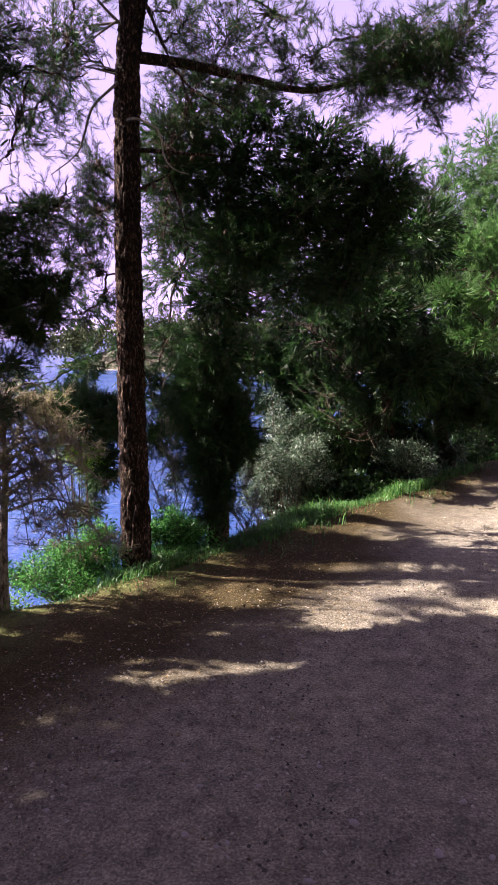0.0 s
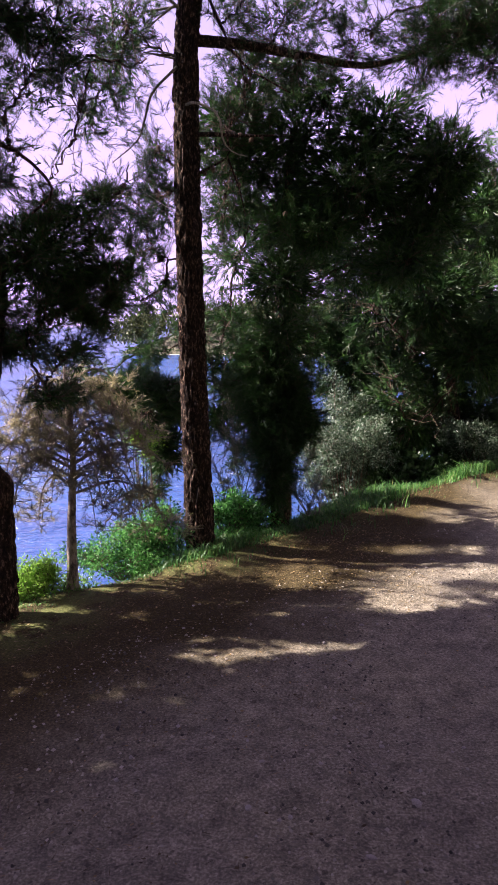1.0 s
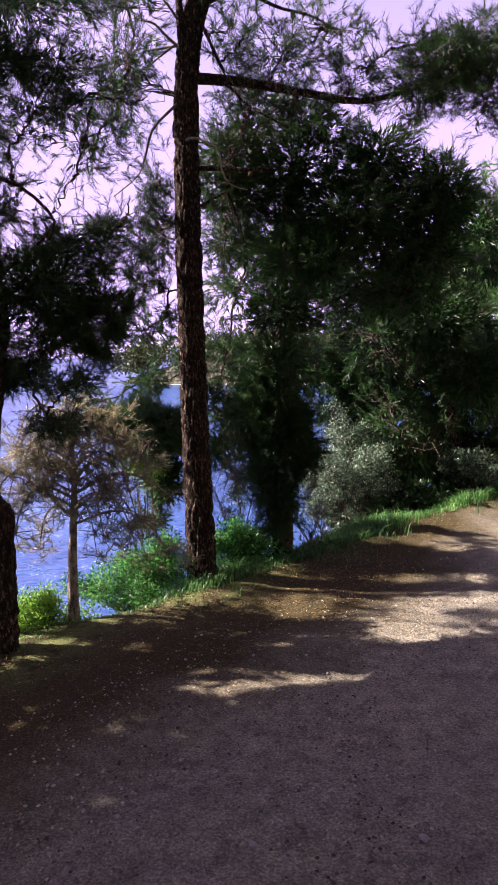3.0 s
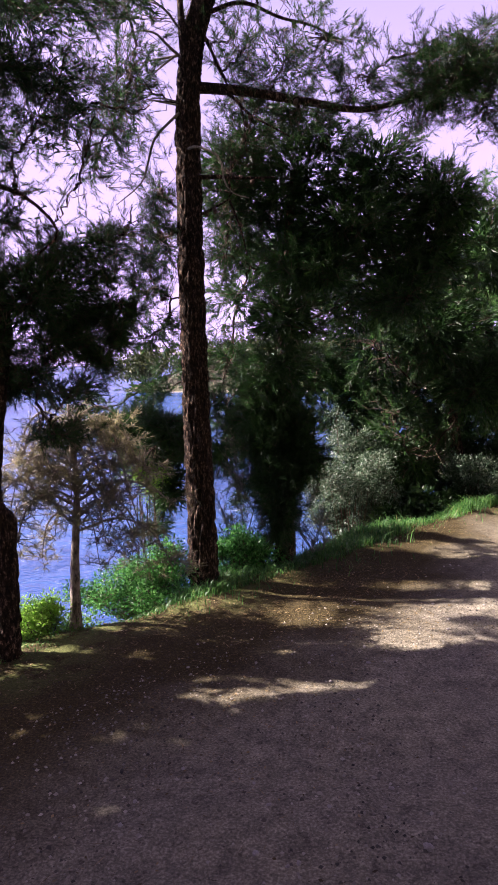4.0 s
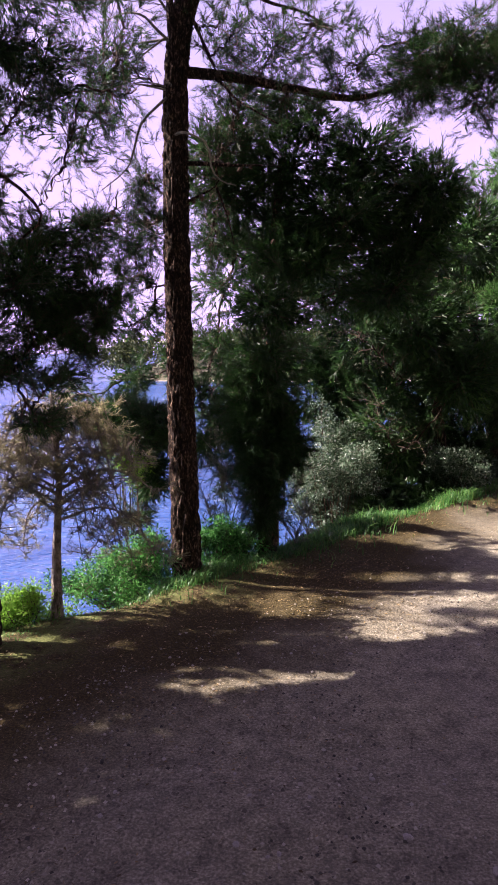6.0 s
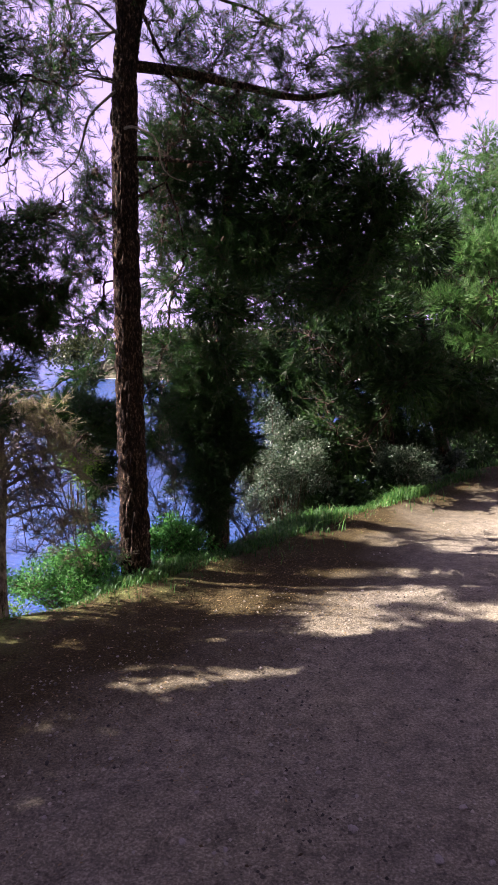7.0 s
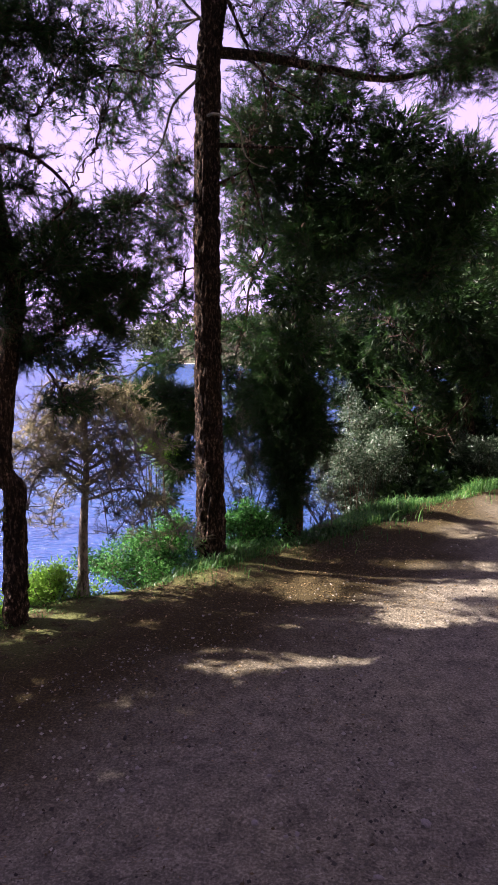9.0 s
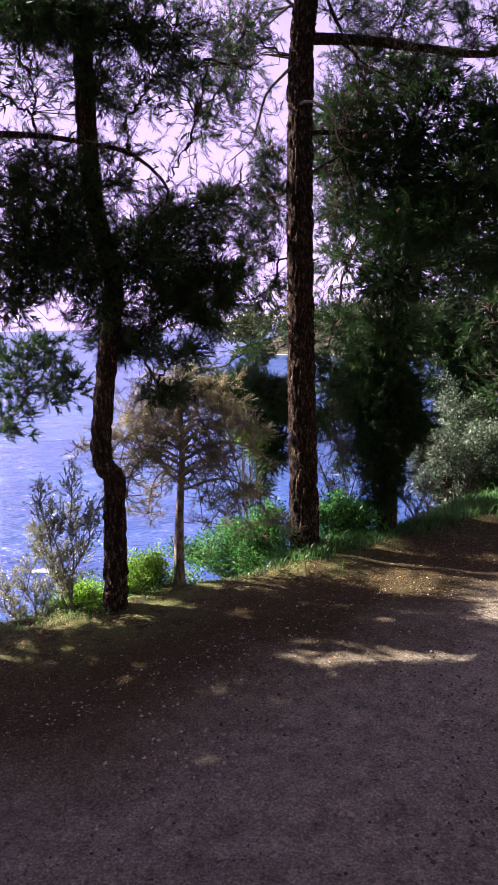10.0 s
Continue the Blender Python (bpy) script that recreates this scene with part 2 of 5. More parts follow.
# ---- mesh tools ----
def mesh_of(name, verts, faces, mat, smooth=False):
    """A mesh from arrays: verts (n, 3), faces (m, 3) or (m, 4)."""
    verts = np.asarray(verts, dtype=np.float32)
    faces = np.asarray(faces, dtype=np.int32)
    me = bpy.data.meshes.new(name)
    me.vertices.add(len(verts))
    me.vertices.foreach_set("co", verts.ravel())
    k = faces.shape[1]
    me.loops.add(faces.size)
    me.loops.foreach_set("vertex_index", faces.ravel())
    me.polygons.add(len(faces))
    me.polygons.foreach_set("loop_start", np.arange(len(faces), dtype=np.int32) * k)
    if smooth:
        me.polygons.foreach_set("use_smooth", np.ones(len(faces), dtype=bool))
    me.materials.append(mat)
    me.update(calc_edges=True)
    return me


def part(name, arrays, mat, parent=None, label="", smooth=False):
    ob = new(name, mesh_of(name, arrays[0], arrays[1], mat, smooth))
    if parent is not None:
        ob.parent = parent
    if label:
        tagged(ob, label=label)
    return ob


def joined(pieces):
    vs, fs, n = [], [], 0
    for v, f in pieces:
        vs.append(v)
        fs.append(np.asarray(f) + n)
        n += len(v)
    return np.concatenate(vs), np.concatenate(fs)


def smooth_line(points, n):
    """A Catmull-Rom line of n points through the given ones."""
    p = np.asarray(points, float)
    p = np.vstack([2 * p[0] - p[1], p, 2 * p[-1] - p[-2]])
    s = np.linspace(0, len(p) - 3 - 1e-6, n)
    i = s.astype(int)
    t = (s - i)[:, None]
    a, b, c, d = p[i], p[i + 1], p[i + 2], p[i + 3]
    return 0.5 * (2 * b + (c - a) * t + (2 * a - 5 * b + 4 * c - d) * t ** 2 + (3 * b - a - 3 * c + d) * t ** 3)


def tube(line, radii, sides, rough=0.0, rng=None):
    """A tube of quads round a line, with a bumpy skin when rough > 0."""
    line = np.asarray(line, float)
    n = len(line)
    radii = np.broadcast_to(np.asarray(radii, float), (n,))
    tan = np.gradient(line, axis=0)
    tan /= np.linalg.norm(tan, axis=1, keepdims=True) + 1e-9
    ref = np.where(np.abs(tan[:, 2:3]) > 0.8, np.array([[1.0, 0, 0]]), np.array([[0, 0, 1.0]]))
    a = np.cross(tan, np.broadcast_to(ref, tan.shape)) if len({tuple(r) for r in ref}) == 1 else np.cross(tan, np.array([0.57, 0.57, 0.59]))
    a /= np.linalg.norm(a, axis=1, keepdims=True) + 1e-9
    b = np.cross(tan, a)
    th = np.linspace(0, 2 * np.pi, sides, endpoint=False)
    r = radii[:, None] * np.ones((1, sides))
    if rough > 0:
        r = r * (1 + rough * rng.uniform(-1, 1, (n, sides)))
    v = line[:, None] + r[..., None] * (a[:, None] * np.cos(th)[None, :, None] + b[:, None] * np.sin(th)[None, :, None])
    v = np.vstack([v.reshape(-1, 3), line[-1:]])
    i, j = np.meshgrid(np.arange(n - 1), np.arange(sides), indexing="ij")
    j2 = (j + 1) % sides
    f = np.stack([i * sides + j, i * sides + j2, (i + 1) * sides + j2, (i + 1) * sides + j], -1).reshape(-1, 4)
    return v, f


def unit(a):
    return a / (np.linalg.norm(a, axis=-1, keepdims=True) + 1e-9)


def twigs_mesh(starts, ends, r0, r1, rng, sag=0.06, bends=1):
    """Many thin three-sided twigs as one array."""
    n = len(starts)
    if bends:
        mid = (starts + ends) / 2 + rng.normal(0, sag, (n, 3)) * np.linalg.norm(ends - starts, axis=1, keepdims=True)
        line, rad = np.stack([starts, mid, ends], 1), np.array([r0, (r0 + r1) / 2, r1])
    else:
        line, rad = np.stack([starts, ends], 1), np.array([r0, r1])
    k = len(rad)
    d = unit(ends - starts)
    a = unit(np.cross(d, unit(rng.normal(0, 1, (n, 3)))))
    b = np.cross(d, a)
    th = np.array([0, 2.094, 4.189])
    ring = a[:, None] * np.cos(th)[None, :, None] + b[:, None] * np.sin(th)[None, :, None]
    v = line[:, :, None] + ring[:, None] * rad[None, :, None, None]
    base = (np.arange(n) * 3 * k)[:, None, None]
    q = np.array([[m * 3 + j, m * 3 + (j + 1) % 3, m * 3 + 3 + (j + 1) % 3, m * 3 + 3 + j] for m in range(k - 1) for j in range(3)])
    return v.reshape(-1, 3), (q[None] + base).reshape(-1, 4)


def needles_mesh(pos, axis, per, length, width, rng, spread=(0.18, 0.85), along=0.05):
    """Needle tufts: per needles round each axis, each one slim triangle."""
    n = len(pos) * per
    p, ax = np.repeat(pos, per, 0), np.repeat(axis, per, 0)
    side = unit(np.cross(ax, unit(rng.normal(0, 1, (n, 3)))))
    ang = rng.uniform(spread[0], spread[1], (n, 1))
    d = ax * np.cos(ang) + side * np.sin(ang)
    b = p - ax * rng.uniform(0, along, (n, 1))
    l = length * rng.uniform(0.65, 1.15, (n, 1))
    w = unit(np.cross(d, unit(rng.normal(0, 1, (n, 3))))) * (width / 2)
    tip = b + d * l + np.array([0, 0, -0.12]) * l * rng.uniform(0, 1, (n, 1))
    v = np.stack([b - w, b + w, tip], 1).reshape(-1, 3)
    return v, np.arange(3 * n).reshape(-1, 3)


def leaves_mesh(pos, axis, length, width, rng):
    """Small leaves, each a folded pair of triangles."""
    n = len(pos)
    d = unit(axis + rng.normal(0, 0.5, (n, 3)))
    s = unit(np.cross(d, unit(rng.normal(0, 1, (n, 3)))))
    up = np.cross(s, d)
    l = length * rng.uniform(0.6, 1.2, (n, 1))
    w = width * rng.uniform(0.7, 1.2, (n, 1)) / 2
    m = pos + d * l * 0.5 + up * w * 0.4
    v = np.stack([pos, m + s * w, pos + d * l, m - s * w], 1).reshape(-1, 3)
    k = (np.arange(n) * 4)[:, None]
    f = np.concatenate([k + np.array([[0, 1, 2]]), k + np.array([[0, 2, 3]])], 1).reshape(-1, 3)
    return v, f


# ---- trees ----
def in_ball(n, rng, shell=0.5):
    d = unit(rng.normal(0, 1, (n, 3)))
    return d * (rng.uniform(0, 1, (n, 1)) ** shell)


def pine(label, trunk, r_base, r_top, clumps, seed, needle=NEEDLE, bark=BARK, limbs=(), dead=(), per=12, size=0.052,
         width=0.0031, tufts=4, sides=20, name="pine_tree", limb_r=0.014, dens=2.0, reach=0.11, grow=1.15, gaps=(), fine=True, twig=TWIG, margin=0.12, sag=0.12, core=0.0, core_w=2.2, flare=0.35, keep_off=()):
    """A pine: a tapered trunk through the given points, a limb to every clump of foliage, bare limbs, and needles in tufts on twigs.
    clumps: x, y, z, radius across, radius in height, number of twigs."""
    rng = np.random.default_rng(seed)
    base = np.array(trunk[0], float)
    root = tagged(new(name), label=label, category="pine tree", kind="thing")
    root.location = base
    n = 60
    line = smooth_line(trunk, n)
    t = np.linspace(0, 1, n)
    rad = r_base + (r_top - r_base) * t + r_base * flare * np.exp(-t * n * 0.35)
    line[0, 2] -= 0.25
    if sides > 24:
        m = 460
        line2, rad2 = smooth_line(line, m), np.interp(np.linspace(0, 1, m), t, rad)
        v, f = tube(line2 - base, rad2, sides)
        ring = (v[:-1].reshape(m, sides, 3) - (line2 - base)[:, None])
        th = np.linspace(0, 2 * np.pi, sides, endpoint=False)
        for i in range(m):
            for j in range(sides):
                w = Vector((math.cos(th[j]) * 2.9, math.sin(th[j]) * 2.9, line2[i, 2] * 7.5 + seed))
                q = noise.fractal(w * 1.7, 0.5, 2.2, 4)
                edge = noise.voronoi(w + Vector((q, -q, q)) * 0.3)[0]
                ring[i, j] *= 1 + 0.09 * max(-0.7, min(0.9, q)) + 0.17 * (min(1.0, (edge[1] - edge[0]) * 2.6) - 0.65)
        v[:-1] = (ring + (line2 - base)[:, None]).reshape(-1, 3)
        part("trunk", (v, f), bark, root, smooth=True)
    else:
        part("trunk", tube(line - base, rad, sides, 0.05, rng), bark, root, smooth=True)
    tw, nd = [], []
    hold = [line[8:]]
    for ln, r0 in limbs:
        l2 = smooth_line(ln, 16)
        part("branch", tube(l2 - base, np.linspace(r0, r0 * 0.35, 16), 8, 0.06, rng), bark, root, smooth=True)
        hold.append(l2[4:])
    for ln, r0 in dead:
        l2 = smooth_line(ln, 12)
        part("dead_branch", tube(l2 - base, np.linspace(r0, r0 * 0.3, 12), 6, 0.05, rng), DEAD, root, "bare grey dead branch", smooth=True)
    for cx, cy, cz, rh, rv, count in sorted(clumps, key=lambda k: np.hypot(k[0] - base[0], k[1] - base[1])):
        c = np.array([cx, cy, cz])
        size3 = np.array([rh, rh, rv]) * grow
        count = int(count * dens)
        pts = np.vstack(hold)
        hd = np.hypot(pts[:, 0] - cx, pts[:, 1] - cy)
        aim = np.stack([np.full(len(pts), cx), np.full(len(pts), cy), cz - 0.3 * hd], 1)
        a = pts[int(np.argmin(np.linalg.norm(pts - aim, axis=1)))]
        gap = np.linalg.norm(c - a)
        mid = (a + c) / 2 + rng.normal(0, 0.05, 3) * min(gap, 1) + np.array([0, 0, -0.06 * gap])
        far = c + unit(c - a) * rh * 0.55 + np.array([0, 0, 0.05])
        l2 = smooth_line([a, mid, c, far], 16)
        l2[1:] += rng.normal(0, 0.008, (15, 3))
        # limbs that would shade a chosen sun spot are skipped
        if keep_off:
            drop = np.vstack([l2[3:], c[None]])
            drop = drop - np.array(TO_SUN) * (drop[:, 2:3] / TO_SUN.z)
            if any((((drop[:, 0] - ox) / ax2) ** 2 + ((drop[:, 1] - oy) / ay2) ** 2 < 1).any() for ox, oy, ax2, ay2 in keep_off):
                continue
        r0 = min(limb_r, 0.007 + 0.006 * gap)
        part("branch", tube(l2[:: 1 if fine else 3] - base, np.linspace(r0, 0.004, 16 if fine else 6), 6 if fine else 4, 0.06, rng), bark, root, smooth=True)
        hold.append(l2[4:])
        subs = c + in_ball(max(5, count // (4 if fine else 8)), rng, 0.42) * size3
        near = np.argmin(((subs[:, None] - l2[None, 5:]) ** 2).sum(-1), axis=1) + 5
        src = l2[np.maximum(near - 2, 4)]
        pick = rng.integers(0, len(subs), count)
        kept = np.ones(len(subs), bool)
        st = subs[pick]
        out = unit(unit((st - src[pick]) / 1.0) * 0.7 + rng.normal(0, 0.6, (count, 3)) + np.array([0, 0, 0.25]))
        ends = st + out * rng.uniform(0.5, 1.5, (count, 1)) * reach
        # twigs whose shadow would fall on a chosen sun spot are dropped
        if gaps:
            fall = ends - np.array(TO_SUN) * (ends[:, 2:3] / TO_SUN.z)
            inside = np.zeros(count, bool)
            for ox, oy, ax2, ay2 in gaps:
                inside |= ((fall[:, 0] - ox) / (ax2 + margin)) ** 2 + ((fall[:, 1] - oy) / (ay2 + margin)) ** 2 < 1
            st, ends, out = st[~inside], ends[~inside], out[~inside]
            kept = np.isin(np.arange(len(subs)), pick[~inside])
            if not len(st):
                continue
        tw.append(twigs_mesh(src[kept] - base, subs[kept] - base, 0.0036, 0.0018, rng, sag))
        if core:
            inner = c + in_ball(int(count * core * min(count / 200, 2)), rng, 0.5) * size3 * 0.85
            if gaps:
                fall = inner - np.array(TO_SUN) * (inner[:, 2:3] / TO_SUN.z)
                clear = np.ones(len(inner), bool)
                for ox, oy, ax2, ay2 in gaps:
                    clear &= ((fall[:, 0] - ox) / (ax2 + margin)) ** 2 + ((fall[:, 1] - oy) / (ay2 + margin)) ** 2 >= 1
                inner = inner[clear]
            nd.append(needles_mesh(inner - base, unit(inner - c + rng.normal(0, 0.05, inner.shape)), 4, size * 1.15, width * core_w, rng))
        if fine:
            tw.append(twigs_mesh(st - base, ends - base, 0.0018, 0.0012, rng, 0.12, 0))
        for q in range(tufts):
            pos = st + (ends - st) * (1 - q * 0.27)
            ax = unit(out + rng.normal(0, 0.3, pos.shape))
            nd.append(needles_mesh(pos - base, ax, per, size, width, rng))
    tagged(part("twig_work", joined(tw), twig, root), kind="stuff")
    tagged(part("foliage", joined(nd), needle, root), kind="stuff")
    return root


def bush(label, clumps, foot, seed, leaf, size, wide, name="bush", stems=9, density=2600, wood=TWIG, twig_r=0.003, category="bush"):
    """A bush: stems from its foot into clumps of small leaves. clumps: x, y, z, radius across, radius in height, share of leaves."""
    rng = np.random.default_rng(seed)
    base = np.array(foot, float)
    root = tagged(new(name), label=label, category=category, kind="thing")
    root.location = base
    tw, lf = [], []
    for cx, cy, cz, rh, rv, share in clumps:
        c = np.array([cx, cy, cz]) - base
        size3 = np.array([rh, rh, rv])
        for k in range(stems):
            tip = c + in_ball(1, rng, 0.4)[0] * size3
            ln = smooth_line([rng.normal(0, 0.03, 3) * np.array([1, 1, 0]) - np.array([0, 0, 0.05]), (tip * 0.5) + rng.normal(0, 0.03, 3), tip], 8)
            part("stem", tube(ln, np.linspace(twig_r * 2.2, twig_r, 8), 5), wood, root, smooth=True)
        n = int(density * share)
        subs = c + in_ball(max(8, n // 22), rng, 0.4) * size3
        tw.append(twigs_mesh(subs * 0.55 + (c * 0.45) + rng.normal(0, 0.02, subs.shape), subs, twig_r, twig_r * 0.5, rng, 0.1))
        pick = rng.integers(0, len(subs), n)
        d = unit(rng.normal(0, 1, (n, 3)) + np.array([0, 0, 0.4]))
        lf.append(leaves_mesh(subs[pick] + d * rng.uniform(0, 0.07, (n, 1)), d, size, wide, rng))
    tagged(part("twig_work", joined(tw), wood, root), kind="stuff")
    tagged(part("foliage", joined(lf), leaf, root), kind="stuff")
    return root


# sun spots fitted to the camera's view, foliage cut sunward: centre and half sizes
PATCH = [(-0.36, 3.155, 0.16, 0.06), (-0.22, 3.22, 0.1, 0.06), (-0.09, 3.32, 0.13, 0.085), (0.15, 3.39, 0.13, 0.045), (-0.2, 3.68, 0.09, 0.015), (-0.78, 2.66, 0.09, 0.02)]
DAPPLE = [(0.43, 3.95, 0.15, 0.05), (0.55, 3.86, 0.13, 0.05), (0.35, 4.04, 0.09, 0.04), (0.21, 3.74, 0.07, 0.03), (0.84, 3.88, 0.08, 0.05),
          (0.82, 4.31, 0.11, 0.06), (0.89, 4.39, 0.13, 0.07), (1.11, 4.53, 0.22, 0.09), (1.13, 4.36, 0.13, 0.09), (1.29, 4.04, 0.11, 0.05), (0.23, 3.58, 0.05, 0.02)]
# foliage is cut here so that sun lights the small dry pine over the bank
DRY = [(-0.33, 4.0, 0.95, 0.15)]
# the same cut for the shrub beside the kinked trunk
SHRUB = [(-1.55, 3.52, 0.26, 0.08)]
BANK = [(-0.2, 4.69, 0.15, 0.05), (0.0, 4.55, 0.12, 0.04), (0.38, 4.74, 0.12, 0.05)]
# more of these cut sun spots further on along the road
FAR_GAPS = [(-0.42, 5.4, 0.3, 0.1), (1.9, 7.24, 0.24, 0.18), (1.1, 6.48, 0.28, 0.19), (2.03, 6.65, 0.2, 0.15), (2.47, 7.31, 0.15, 0.13), (1.34, 6.31, 0.18, 0.11),
            (1.02, 5.98, 0.16, 0.08), (0.87, 5.86, 0.22, 0.1), (0.6, 5.8, 0.12, 0.05), (1.12, 5.64, 0.15, 0.05), (1.65, 5.61, 0.16, 0.12),
            (1.91, 5.67, 0.14, 0.08), (1.83, 5.34, 0.13, 0.07), (0.73, 4.94, 0.13, 0.05), (1.55, 6.9, 0.2, 0.1), (2.3, 6.3, 0.2, 0.1), (2.6, 6.9, 0.2, 0.12),
            (0.86, 6.62, 0.16, 0.12), (1.16, 6.95, 0.2, 0.12), (1.5, 7.2, 0.18, 0.12), (0.7, 5.48, 0.14, 0.04), (1.3, 5.47, 0.16, 0.05)]
# a lane cut in the foliage to let sun onto the tall trunk's seaward side
RIM = [(-0.8 + 0.4 * k, 4.85 - 0.105 * (0.16 + 0.4 * k), 0.3, 0.03) for k in range(9)]
MAIN = [
    (0.65, 4.86, 3.21, 0.23, 0.14, 60), (0.9, 4.71, 3.28, 0.35, 0.19, 170), (1.19, 4.6, 3.3, 0.25, 0.23, 130),
    (1.11, 4.67, 3.03, 0.23, 0.16, 70), (0.43, 4.88, 3.41, 0.23, 0.17, 45), (-0.15, 5.0, 3.54, 0.35, 0.22, 115),
    (0.14, 4.8, 3.59, 0.26, 0.19, 50), (-0.42, 4.95, 3.6, 0.2, 0.2, 42), (-0.53, 5.17, 3.78, 0.25, 0.21, 40), (-1.32, 4.82, 3.4, 0.33, 0.29, 90),
    (-1.41, 4.69, 2.94, 0.28, 0.22, 30), (-1.14, 4.97, 3.63, 0.25, 0.25, 50), (-0.15, 5.0, 4.18, 0.63, 0.28, 120),
    (-1.2, 4.85, 4.1, 0.65, 0.29, 120),
    (-0.56, 5.27, 2.67, 0.19, 0.29, 70), (0.73, 4.74, 3.47, 0.19, 0.1, 40), (1.33, 4.56, 3.49, 0.12, 0.12, 40),
]
MAIN += [(-0.61, 5.37, 2.4, 0.17, 0.21, 80), (-0.6, 5.28, 2.98, 0.19, 0.17, 60), (-0.45, 5.18, 3.4, 0.2, 0.18, 50), (0.97, 4.65, 3.35, 0.3, 0.17, 120), (0.73, 4.74, 3.22, 0.23, 0.15, 90),
         (-0.2, 5.3, 5.0, 0.8, 0.35, 90), (-1.3, 5.2, 5.2, 0.8, 0.35, 90), (-0.8, 4.4, 5.3, 0.8, 0.35, 90), (-0.7, 5.0, 6.0, 0.8, 0.4, 90), (0.4, 4.7, 4.8, 0.6, 0.25, 40),
         (-0.43, 5.18, 3.14, 0.25, 0.25, 100), (-1.04, 5.09, 2.75, 0.13, 0.25, 45), (-1.04, 5.2, 2.39, 0.17, 0.21, 60),
         (0.29, 4.89, 3.26, 0.19, 0.15, 45), (-0.08, 5.0, 3.22, 0.24, 0.14, 40)]
MAIN += [(-1.25, 4.74, 3.12, 0.17, 0.17, 60), (-1.36, 4.71, 2.9, 0.17, 0.12, 30), (-1.16, 4.76, 2.24, 0.15, 0.15, 50), (-1.1, 4.78, 3.42, 0.15, 0.23, 50),
         (-0.97, 4.8, 2.49, 0.1, 0.19, 40)]
MAIN += [(-1.00, 4.95, 2.46, 0.10, 0.08, 40), (-1.08, 4.90, 2.28, 0.11, 0.08, 40), (-1.02, 4.95, 2.08, 0.10, 0.08, 40), (-1.00, 5.00, 1.87, 0.10, 0.07, 40), (-1.17, 4.90, 2.42, 0.10, 0.08, 35), (-1.15, 4.90, 2.08, 0.10, 0.08, 40), (-1.24, 4.90, 1.89, 0.10, 0.07, 35), (-0.98, 4.95, 2.72, 0.09, 0.07, 30), (-1.14, 4.95, 1.77, 0.10, 0.07, 30)]
